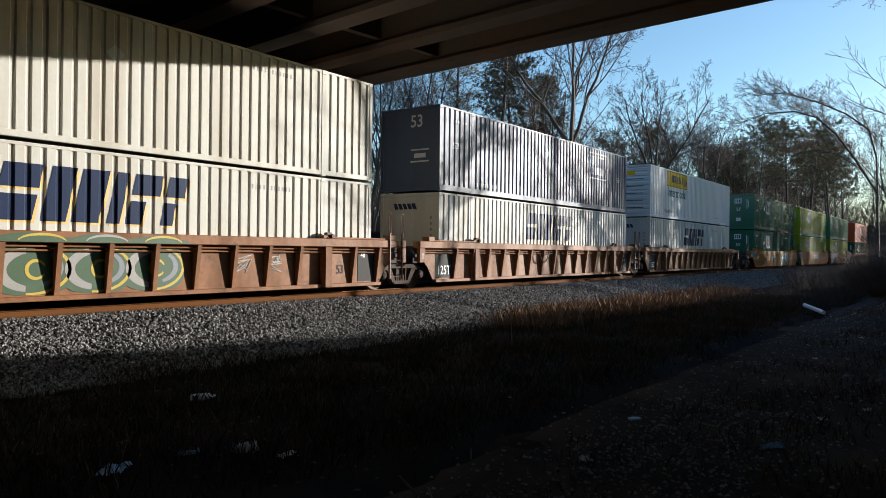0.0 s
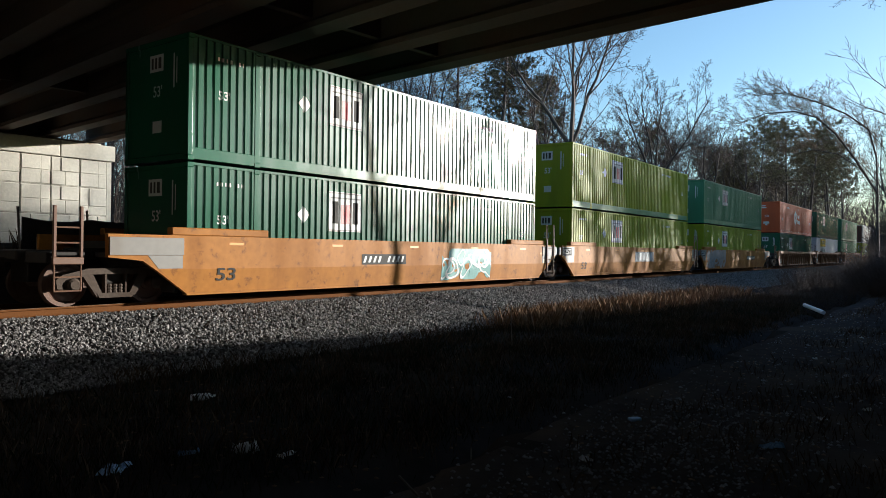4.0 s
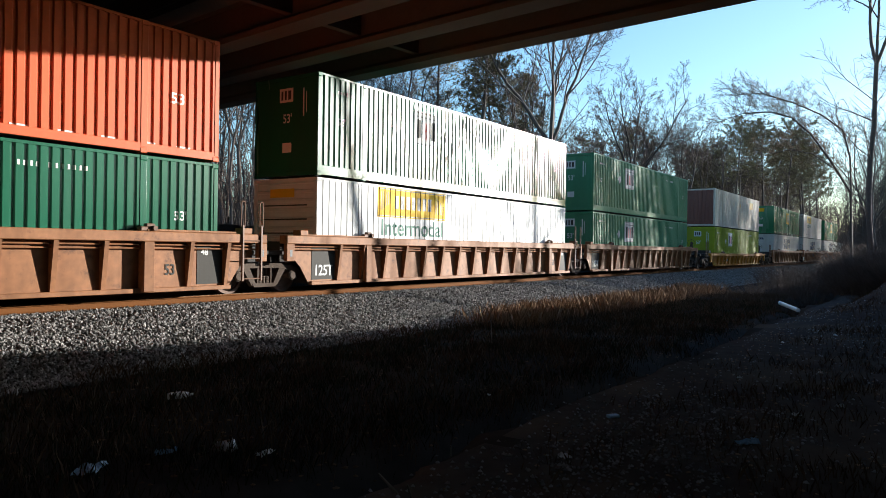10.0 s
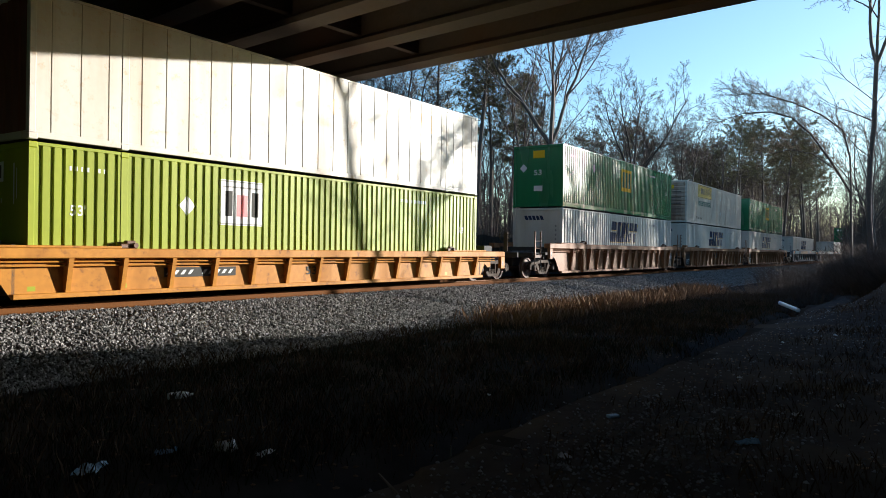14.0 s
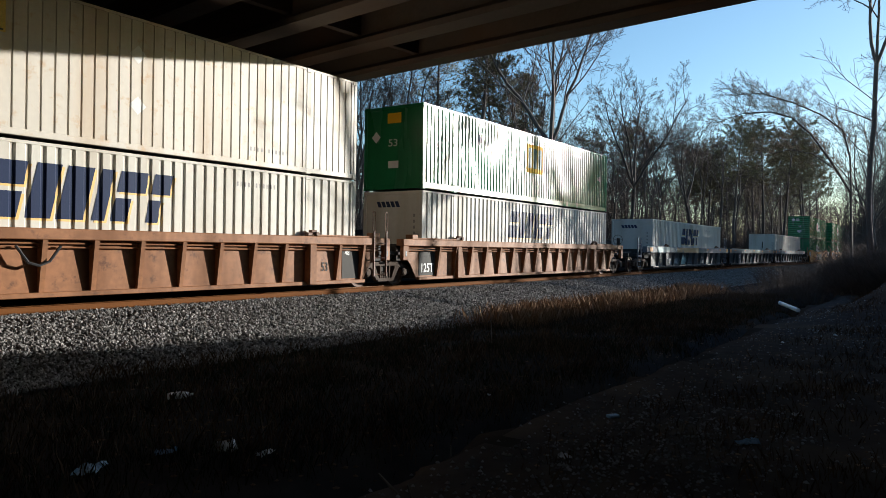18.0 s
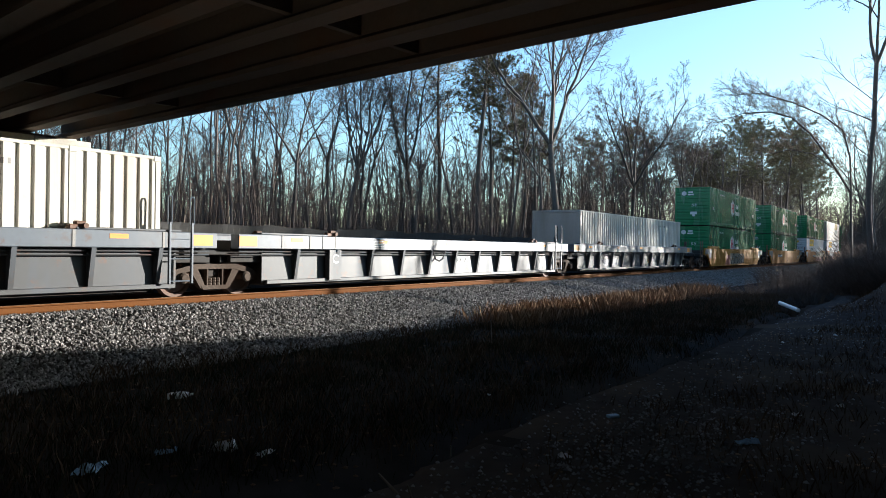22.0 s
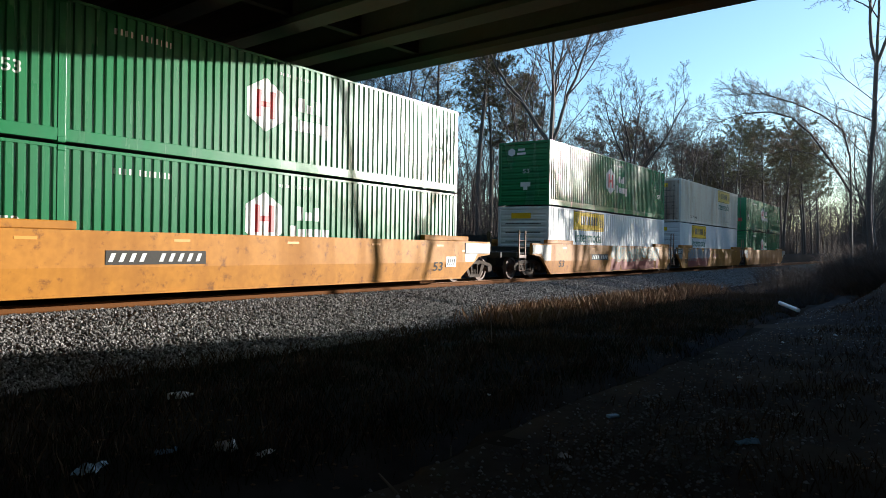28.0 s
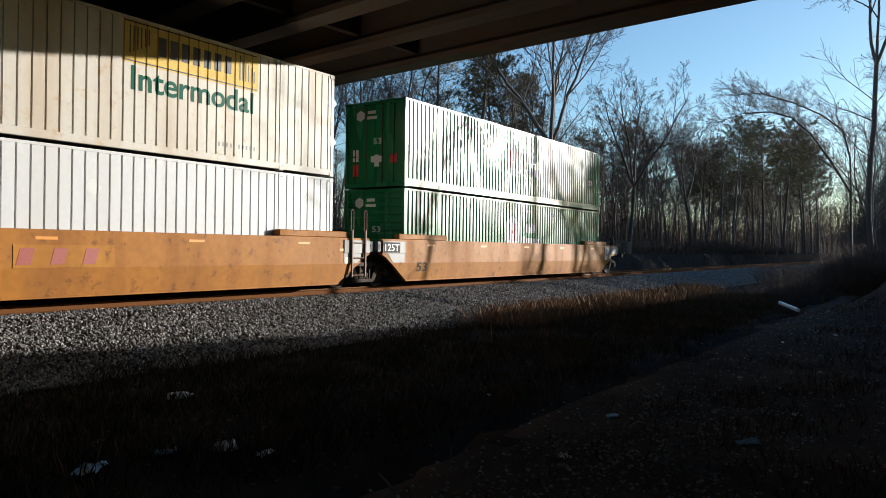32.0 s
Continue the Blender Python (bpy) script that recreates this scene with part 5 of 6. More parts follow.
    spray(cars[13], 0.2, 2.4, 1.18, 1.5, (M_SPRAYPALE,), 8, -1.584, 5)
    spray(cars[13], 4.0, 9.0, 1.18, 1.5, (M_SPRAYCREAM,), 18, -1.584, 8)
    spray(cars[13], 5.2, 7.4, 0.4, 1.0, (M_SPRAYPALE,), 19, gry, 3)
    pale = M_MARKCREAM
    for i in (3, 4, 5, 16, 17, 18, 19, 20):
        car_sign(cars[i], LEN + 0.55, LEN + 0.98, 1.22, 1.44, pale, 0, None, smo, label="small cream data panel")
        car_sign(cars[i], LEN + 0.3, LEN + 0.62, 0.76, 0.94, pale, 0, None, smo, label="small cream data panel")
        part("reflector", Solid().box(LEN + 0.05, LEN + 0.98, -1.528, -1.521, 1.12, 1.19), M_REFLECT, cars[i], "long amber reflector strip")
    for i, word in ((13, "B"), (14, "C"), (15, "A")):
        part("lock_post", lambda: Solid().chamfer(-0.25, 0.25, -1.53, -1.347, 0.3, 1.158, 0.012), M_GREYCAR, cars[i], "wide post with a stencilled letter", key="greypost", at=Matrix.Translation((2.15, 0, 0)))
        car_sign(cars[i], 1.98, 2.32, 0.72, 1.08, None, 0, M_MARKWHITE, -1.527, word)
        part("reflector", Solid().box(-1.31, -0.75, -1.588, -1.581, 1.22, 1.47), M_REFLECT, cars[i], "large amber end reflector")
        part("reflector", Solid().box(LEN + 0.65, LEN + 1.2, -1.588, -1.581, 1.22, 1.47), M_REFLECT, cars[i], "large amber end reflector")
        for x in (0.1, 1.1, 1.6, 2.1, LEN - 2.1, LEN - 0.1):
            part("chord_strap", Solid().box(x - 0.03, x + 0.03, -1.59, -1.581, 1.17, 1.51), M_MARKFAINT, cars[i], "pale upright strap")
        for k in range(4):
            part("stencil_line", Solid().box(3.7, 4.25 - 0.06 * (k % 2), -1.585, -1.581, 1.26 + 0.05 * k, 1.28 + 0.05 * k), M_MARKWHITE, cars[i], "thin white stencil line")
    for i in (0, 1, 2, 6, 7, 8, 10, 11, 12):
        for x in (POST, LEN - POST):
            part("lock_post", lambda: Solid().chamfer(-0.13, 0.13, -1.555, -1.33, 0.2, 1.299, 0.015), M_BROWN, cars[i], "wide post below the lock stand", key="lockpost", at=Matrix.Translation((x, 0, 0)))
    for i, x in ((1, 7.0), (11, 6.9), (14, 7.3), (2, 6.0)):
        hose(cars[i], x, -1.5)


FRONTS = (-0.11, 19.4, 38.98, 62.57, 82.08, 101.67, 125.19, 144.68, 164.07, 187.53, 211.12, 230.7, 250.19, 273.68, 293.12, 312.58, 336.09, 359.67, 383.21, 402.82, 422.3)
LOADS = []
UPPER = BASE + TALL + 0.045


def put(box, i, level):
    LOADS.append((box, i, BASE if level == 0 else UPPER))
    return box


def build_train():
    E, J = "end", "joint"
    brown, faded, grey = "brown steel well car with ribbed sides", "faded yellow well car with smooth deep sides", "weathered grey well car with ribbed sides"
    plan = [("ribbed", M_BROWN, brown, E, J), ("ribbed", M_BROWN, brown, J, J), ("ribbed", M_BROWN, brown, J, E),
            ("smooth", M_TAN, faded, E, J), ("smooth", M_TAN, faded, J, J), ("smooth", M_TAN, faded, J, E),
            ("ribbed", M_BROWN, brown, E, J), ("ribbed", M_BROWN, brown, J, J), ("ribbed", M_BROWN, brown, J, E),
            ("low", M_YELLOW, "yellow low-sided well car with short ribs", E, E),
            ("ribbed", M_BROWN, brown, E, J), ("ribbed", M_BROWN, brown, J, J), ("ribbed", M_BROWN, brown, J, E),
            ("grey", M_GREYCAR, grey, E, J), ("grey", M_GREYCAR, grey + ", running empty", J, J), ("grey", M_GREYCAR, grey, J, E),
            ("smooth", M_YELLOW, "yellow single well car with sprayed shapes", E, E), ("smooth", M_YELLOW, "bright yellow single well car with smooth sides", E, E),
            ("smooth", M_TAN, faded, E, J), ("smooth", M_TAN, faded + " covered in spray paint", J, J), ("smooth", M_TAN, faded + ", last of the train", J, E)]
    cars = [well_car(*p) for p in plan]
    green2, lime = "dark green corrugated container with white signs", "lime green corrugated container with a white sign"
    swift, jb = "dirty white corrugated container with a navy slanting sign", "white smooth-panelled container with a yellow sign"
    hub = "bright green corrugated container with a white hexagon sign"
    C = container

    def make(kind_of, i, level):
        if kind_of == "swift":
            b = C(swift, M_WHITE, "wide")
            swift_marks(b, "wide")
        elif kind_of == "jb":
            b = C(jb, M_JB, "flat", "horizontal")
            jb_marks(b, "flat")
        elif kind_of == "jbold":
            b = C("stained white container with doors leading and rust streaks", M_CREAM, "flat", "doors", 0.2, M_RUSTYDOOR)
            jb_marks(b, "flat", 9.76, True, M_FADEDYELLOW)
        elif kind_of == "jbworn":
            b = C("stained white container with a faded yellow sign", M_CREAM, "flat", "horizontal", 0.16, M_RUSTYDOOR)
            jb_marks(b, "flat", 2.75, True, M_FADEDYELLOW)
        elif kind_of == "white":
            b = C("dirty white corrugated container with faint numbers", M_WHITE, "wide")
            plain_marks(b, "wide")
        elif kind_of == "tmx":
            b = C(green2, M_TMX, "corr", rail=0.3 if level else 0.16)
            tmx_marks(b, "corr")
        elif kind_of == "tmx2":
            b = C("mid green corrugated container with a white sign", M_TMX2, "corr", rail=0.3 if level else 0.16)
            tmx_marks(b, "corr")
        elif kind_of == "lime":
            b = C(lime, M_OLIVE, "corr", rail=0.3 if level else 0.16, rail_mat=M_TMX2)
            tmx_marks(b, "corr")
        elif kind_of == "orange":
            b = C("orange-red corrugated container with a white hexagon sign", M_ORANGE, "corr", rail=0.22)
            hub_marks(b, "corr", False)
        elif kind_of == "slate":
            b = C("slate grey corrugated container with a white framed sign", M_SLATE, "wide", rail=0.22)
            slate_marks(b, "wide")
        elif kind_of == "reefer":
            b = C("white flat-panelled container with brown ribbed end", M_CREAM, "reefer", "vertical", end_mat=M_ORANGE_DARK)
            side_mark(b, "sign_panel", [rect(12.05, 13.45, 1.9, 2.5)], M_MARKGOLD, "reefer", "faded golden company sign")
            side_mark(b, "placard", [diamond(8.4, 2.0, 0.24)], M_MARKGOLD, "reefer", "faded diamond placard")
        elif kind_of == "emp":
            b = C("dark green corrugated container with a faded yellow sign", M_HUB, "corr", rail=0.24)
            emp_marks(b, "corr")
        elif kind_of == "hub":
            b = C(hub, M_HUB, "corr", "horizontal", 0.28 if level else 0.16)
            hub_marks(b, "corr")
        else:
            b = C("bright green container with doors leading and colour labels", M_HUB, "corr", "doors", 0.28 if level else 0.16)
            hub_marks(b, "corr")
            end_mark(b, "door_label", [rect(2.0, 2.25, 0.9, 1.3), rect(1.0, 1.3, 0.9, 1.1)], M_MARKWHITE, "white door labels", 0.02)
            end_mark(b, "door_label", [rect(0.35, 0.65, 0.8, 1.1), rect(2.0, 2.25, 0.4, 0.8)], M_MARKRED, "red door labels", 0.02)
        put(b, i, level)
    loads = [("swift", "white"), ("swift", "slate"), ("swift", "jb"), ("tmx", "tmx"), ("lime", "lime"), ("lime", "tmx2"), ("tmx", "orange"), ("jb", "tmx"), ("tmx2", "tmx2"),
             ("lime", "reefer"), ("swift", "emp"), ("swift", "jbworn"), ("swift", "emp"), ("swift",), (), ("white",), ("hub", "hub"), ("hub", "hub"), ("jb", "hub"), ("jb", "jbold"), ("hub", "hubdoors")]
    car_marks(cars)
    for i, names in enumerate(loads):
        for level, k in enumerate(names):
            make(k, i, level)
    return cars


M_ORANGE_DARK = paint("brown_red_paint", (0.2, 0.06, 0.035), 0.5, (0.08, 0.03, 0.02), 0.5)
TRAIN = build_train()


# ---- trees and plants ----
def wander(rng, p, way, length, n, bend, up):
    """A crooked line of n steps from p."""
    pts, d = [Vector(p)], Vector(way).normalized()
    for _ in range(n):
        d = (d + Vector((rng.gauss(0, bend), rng.gauss(0, bend), rng.gauss(0, bend) + up))).normalized()
        pts.append(pts[-1] + d * (length / n))
    return pts


def limb(solid, pts, r0, r1, sides):
    n = len(pts) - 1
    for i in range(n):
        a, b = r0 + (r1 - r0) * i / n, r0 + (r1 - r0) * (i + 1) / n
        solid.rod(pts[i], pts[i + 1], a, b, sides, caps=False)


def shoot(rng, wood, fine, p, way, length, r, level, droop=0.0, thin=0.012):
    """A tapering branch with side shoots along it, down to twigs."""
    n = (3, 3, 4, 6, 8, 8)[level]
    pts = wander(rng, p, way, length, n, 0.16 if level < 2 else 0.09, 0.05 - droop)
    r1 = max(r * 0.3, thin)
    limb(wood if level > 2 else fine, pts, r, r1, 5 if level > 2 else 3)
    if level == 0:
        return
    count, turn = (0, 5, 6, 6, 7, 8)[level], rng.uniform(0, 6.283)
    for k in range(count):
        u = 0.22 + 0.78 * (k + rng.random()) / count
        i = min(int(u * n), n - 1)
        q, d = pts[i].lerp(pts[i + 1], u * n - i), (pts[i + 1] - pts[i]).normalized()
        side = d.orthogonal().normalized()
        a, wide = turn + 2.4 * k + rng.uniform(-0.5, 0.5), rng.uniform(0.45, 0.85)
        w = d * math.cos(wide) + (side * math.cos(a) + d.cross(side) * math.sin(a)) * math.sin(wide)
        shoot(rng, wood, fine, q, w, length * (1.1 - 0.55 * u) * rng.uniform(0.36, 0.66), max((r + (r1 - r) * u) * 0.55, thin), level - 1, droop, thin)


def bare_tree(seed, height, r0, bare, leaders, spread, level=3, lean=0.0, sides=8, thin=0.013):
    """Trunk and crown of a leafless tree: the trunk divides into steep leaders that fork again and again."""
    rng = random.Random(seed)
    wood, fine = Solid(), Solid()
    stem = height * bare
    trunk = wander(rng, (0, 0, -0.4), (lean, lean * 0.4, 1), stem + 0.4, 8, 0.045, 0.04)
    limb(wood, trunk, r0, r0 * 0.7, 8)
    wood.rod((0, 0, -0.4), (0, 0, 0.3), r0 * 1.5, r0 * 0.98, 8, caps=False)
    d = (trunk[-1] - trunk[-3]).normalized()
    reach = (height - stem) * 0.92
    for k in range(leaders):
        a = 6.283 * k / leaders + rng.uniform(-0.5, 0.5)
        w = d + Vector((math.cos(a), math.sin(a), 0)) * spread * rng.uniform(0.5, 1.1)
        shoot(rng, wood, fine, trunk[-1], w, reach * rng.uniform(0.75, 1.1), r0 * (0.6 if k else 0.5), level, 0.0, thin)
    for k in range(sides):
        u = rng.uniform(0.35, 0.97)
        i = min(int(u * 8), 7)
        q = trunk[i].lerp(trunk[i + 1], u * 8 - i)
        a = rng.uniform(0, 6.283)
        shoot(rng, wood, fine, q, (math.cos(a), math.sin(a), rng.uniform(0.3, 0.9)), reach * rng.uniform(0.14, 0.3), r0 * 0.2, 2, 0.0, thin)
    return wood, fine


def pine(seed, height, r0, bare, coarse=1.0, wide=0.19, top=0.45):
    rng = random.Random(seed)
    wood, fine = Solid(), Solid()
    trunk = wander(rng, (0, 0, -0.4), (0, 0, 1), height, 12, 0.025, 0.05)
    limb(wood, trunk, r0, r0 * 0.18, 8)
    for k in range(76):
        u = bare + (0.99 - bare) * rng.random() ** 0.8
        i = min(int(u * 12), 11)
        p = trunk[i].lerp(trunk[i + 1], u * 12 - i)
        a = k * 2.4 + rng.uniform(-0.5, 0.5)
        size = height * wide * (1.1 - (u - bare) / (1 - bare)) ** top * rng.uniform(0.35, 1.2)
        main = wander(rng, p, (math.cos(a), math.sin(a), 0.2), size, 5, 0.14, 0.05)
        limb(wood, main, max(r0 * 0.25 * (1 - u), 0.025), 0.012, 4)
        for j in range(12):
            v = 0.35 + 0.65 * rng.random()
            i2 = min(int(v * 5), 4)
            q = main[i2].lerp(main[i2 + 1], v * 5 - i2) + Vector((rng.gauss(0, 0.32), rng.gauss(0, 0.32), rng.gauss(0.1, 0.22)))
            for _ in range(16):
                d = Vector((rng.gauss(0, 1), rng.gauss(0, 1), rng.gauss(0.35, 0.8))).normalized() * rng.uniform(0.14, 0.3) * coarse
                o = d.orthogonal().normalized() * 0.022 * coarse
                fine.add([q + o, q - o, q + d], [(0, 1, 2)])
    return wood, fine


def raw(solid, name, mat):
    me = bpy.data.meshes.new(name)
    me.from_pydata(solid.v, [], solid.f)
    me.materials.append(mat)
    me.shade_smooth()
    return me


TREES = []
for spec in ((11, 18, 0.15, 0.42, 2, 0.4), (12, 20, 0.17, 0.5, 3, 0.42), (13, 16, 0.11, 0.45, 2, 0.3), (14, 21, 0.19, 0.36, 3, 0.5), (15, 17, 0.12, 0.55, 2, 0.36), (16, 20, 0.16, 0.4, 3, 0.45), (17, 14, 0.09, 0.4, 3, 0.35)):
    w_, f_ = bare_tree(*spec)
    TREES.append((raw(w_, "trunk", M_BARK), raw(f_, "crown", M_TWIG)))
PINES = [tuple(raw(s, n, m) for s, n, m in zip(pine(*spec), ("trunk", "crown"), (M_BARK, M_NEEDLE))) for spec in ((21, 22, 0.26, 0.56, 1.3), (22, 23, 0.28, 0.5, 1.3), (23, 20, 0.22, 0.5, 1.3))]

FAR_PINES = [tuple(raw(s, n, m) for s, n, m in zip(pine(*spec), ("trunk", "crown"), (M_BARK, M_NEEDLE))) for spec in ((24, 20, 0.24, 0.42, 1.6, 0.23, 0.25), (25, 22, 0.26, 0.48, 1.6, 0.25, 0.22))]


def tree(meshes, x, y, turn, scale=1.0, label="tall leafless tree with fine bare twigs", name="tree", group="trees of the wood", z=None, lean=(0, 0)):
    t = thing(name, label, "tree", group=group)
    t.matrix_world = Matrix.Translation((x, y, ground_z(x, y) if z is None else z)) @ pose(0, 0, 0, lean[0], lean[1], turn) @ Matrix.Diagonal((scale, scale, scale, 1))
    for n, me in zip(("trunk", "crown"), meshes):
        ob = new(n, me)
        ob.parent = t
    return t


def wood_behind():
    rng = random.Random(41)
    made = []
    for k in range(2200):
        if len(made) >= 195:
            break
        x = rng.uniform(-6, 60) if k % 5 < 2 else rng.uniform(50, 260)
        left = x < 58
        y = (37 if left else (28 if x < 85 else 24)) + rng.expovariate(1 / (26.0 if left else 13.0))
        if y > 120 or (x < 26 and y < 55) or any((x - a) ** 2 + (y - b) ** 2 < (6.0 if left else 3.2) for a, b in made):
            continue
        made.append((x, y))
        size = rng.uniform(0.66, 0.98) if left else rng.uniform(0.7, 1.02)
        tree(TREES[rng.randrange(len(TREES))], x, y, rng.uniform(0, 360), size, lean=(rng.uniform(-5, 5), rng.uniform(-5, 5)))
    for x, y, s in ((56.1, 34.8, 1.02), (62, 37, 1.0), (66, 34, 0.9), (60, 42, 1.05), (71, 40, 0.95)):
        tree(PINES[rng.randrange(3)], x, y, rng.uniform(0, 360), s, "tall pine with a bare trunk and dark green crown", "pine_tree")
    for x, y, s in ((104, 23.5, 0.85), (118, 22.5, 0.9), (128, 25.5, 1.0), (136, 22.5, 1.05), (146, 24.5, 1.05), (156, 22.0, 1.1), (168, 24.0, 1.1), (182, 23.0, 1.1), (195, 26.0, 1.1)):
        tree(FAR_PINES[rng.randrange(2)], x, y, rng.uniform(0, 360), s, "tall pine with a bare trunk and dark green crown", "pine_tree")
    for _ in range(30):
        x = rng.uniform(95, 230)
        tree(FAR_PINES[rng.randrange(2)], x, rng.uniform(28, 58), rng.uniform(0, 360), rng.uniform(0.7, 0.95), "tall pine with a bare trunk and dark green crown", "pine_tree")


wood_behind()
w_, f_ = bare_tree(31, 23, 0.3, 0.38, 4, 0.75, 4, 0.02, 6, 0.012)
FORKED = (raw(w_, "trunk", M_BARK), raw(f_, "crown", M_TWIG))
for x_, y_, a_, s_ in ((56.5, 27.0, 40, 1.08), (75.0, 27.5, 200, 0.8), (93.0, 26.0, 120, 0.75), (48.0, 43.5, 300, 0.78), (56.0, 42.0, 150, 0.84)):
    tree(FORKED, x_, y_, a_, s_, "large leafless tree with steep spreading limbs", group="large trees by the track")


ARCH_X, ARCH_Y = 37.2, 3.3


def arching_tree():
    """A tree whose two long limbs lean out from the bank over the verge. Its limbs: (reach outwards, height over the rails)."""
    rng = random.Random(77)
    wood, fine = Solid(), Solid()
    g = ground_z(ARCH_X, ARCH_Y)
    out = Vector((-0.568, 0.823, 0))

    def along(steps):
        return [out * r * 0.9 + Vector((rng.gauss(0, 0.06), rng.gauss(0, 0.06), z - g)) for r, z in steps]
    arcs = [along([(0.0, g - 0.4), (-0.05, 2.0), (0.1, 4.0), (1.2, 5.4), (2.1, 6.6), (3.1, 7.3), (4.2, 7.6), (5.5, 7.5), (6.9, 7.0)]),
            along([(0.05, 3.6), (0.15, 5.6), (0.6, 6.8), (1.7, 7.5), (3.0, 8.0), (4.6, 8.4), (6.0, 8.3)]),
            along([(0.9, 5.0), (2.2, 5.7), (3.2, 5.9), (4.2, 5.7)])]
    for arc, r in zip(arcs, (0.066, 0.044, 0.026)):
        limb(wood, arc, r, 0.015, 6)
        n = len(arc) - 1
        for k in range(11 * n if r > 0.04 else 5 * n):
            u = rng.uniform(2.2 if r > 0.06 else 0.8, n)
            i = min(int(u), n - 1)
            q, d = arc[i].lerp(arc[i + 1], u - i), (arc[i + 1] - arc[i]).normalized()
            w = d * 0.9 + Vector((rng.gauss(0, 0.45), rng.gauss(0, 0.45), rng.gauss(0.35, 0.5)))
            shoot(rng, wood, fine, q, w, rng.uniform(0.5, 1.3), 0.011, 2, 0.03, 0.005)
    return raw(wood, "trunk", M_BARK), raw(fine, "crown", M_BUD)


tree(arching_tree(), ARCH_X, ARCH_Y, 0, 1.0, "leafless tree with long limbs arching over the verge", group="trees on the near side")
w_, f_ = bare_tree(32, 21, 0.135, 0.47, 3, 0.3, 4, 0.0, 12, 0.007)
TALL_TREE = (raw(w_, "trunk", M_BARK), raw(f_, "crown", M_TWIG))


def near_side_trees():
    rng = random.Random(19)
    tree(TALL_TREE, 36.4, 2.44, 160, 0.98, "tall leafless tree beside the ditch", group="trees on the near side")
    # Out-of-view trees placed towards the sun for the shadows they throw on the train.
    for x0, s, k, sc in ((26, 27, 1, 1.0), (31, 33, 3, 1.0), (35.5, 26, 5, 0.9), (39, 34, 6, 1.0), (44, 26, 5, 1.0), (47, 38, 3, 1.1), (52, 30, 1, 1.0), (57, 26, 4, 1.0), (63, 34, 3, 1.1), (70, 28, 5, 1.1), (33, 44, 1, 1.1), (76, 40, 3, 1.1), (85, 30, 1, 1.1), (95, 34, 3, 1.1), (108, 30, 5, 1.1), (120, 34, 1, 1.1), (135, 30, 3, 1.1), (150, 34, 5, 1.1)):
        x, y = x0 + s, TRACK_Y - 1.3 - 0.6 * s
        tree(TREES[k], x, y, rng.uniform(0, 360), sc, "tall leafless tree on the near bank", group="trees on the near side")
    # More unseen trees, added to shade the cars further along.
    for k in range(46):
        x0, s = 35.5 + (1.05 * k if k < 28 else 29.4 + 3.2 * (k - 28)) + rng.uniform(-0.6, 0.6), rng.uniform(25, 40)
        tree(FORKED if k % 2 == 0 else TREES[rng.choice((1, 3, 5))], x0 + s, TRACK_Y - 1.3 - 0.61 * s, rng.uniform(0, 360), rng.uniform(0.52, 0.78), "unseen leafless tree added on the near bank to shade the train", group="trees on the near side")
    for k in range(14):
        x = 44 + 5.5 * k
        tree(TREES[k % 7], x, x * rng.uniform(0.055, 0.085), rng.uniform(0, 360), rng.uniform(0.45, 0.75), "slender leafless tree at the edge of the near bank", group="trees on the near side")
    count = 0
    while count < 22:
        x, y = rng.uniform(55, 210), rng.uniform(-32, 8)
        if x + (y - 14.36) / 0.6 < 36 or y > 0.06 * x:
            continue
        count += 1
        tree(TREES[rng.randrange(7)], x, y, rng.uniform(0, 360), rng.uniform(0.8, 1.1), "tall leafless tree on the near bank", group="trees on the near side")


near_side_trees()


def shrub(seed, height, wide, count):
    rng = random.Random(seed)
    s = Solid()
    for _ in range(count):
        a, r = rng.uniform(0, 6.283), rng.random() ** 0.5 * wide * 0.5
        p = Vector((r * math.cos(a), r * math.sin(a), -0.1))
        pts = wander(rng, p, (math.cos(a) * 0.5, math.sin(a) * 0.5, 1), height * rng.uniform(0.5, 1.1), 5, 0.16, 0.0)
        limb(s, pts, 0.012, 0.004, 3)
        for _ in range(5):
            e = rng.randrange(1, 5)
            limb(s, wander(rng, pts[e], (rng.gauss(0, 1), rng.gauss(0, 1), 0.8), height * rng.uniform(0.1, 0.3), 2, 0.25, 0), 0.006, 0.003, 3)
    return raw(s, "shrub", M_TWIG)


SHRUBS = [shrub(51, 2.2, 2.4, 130), shrub(52, 1.6, 2.0, 110), shrub(54, 2.0, 3.2, 330)]


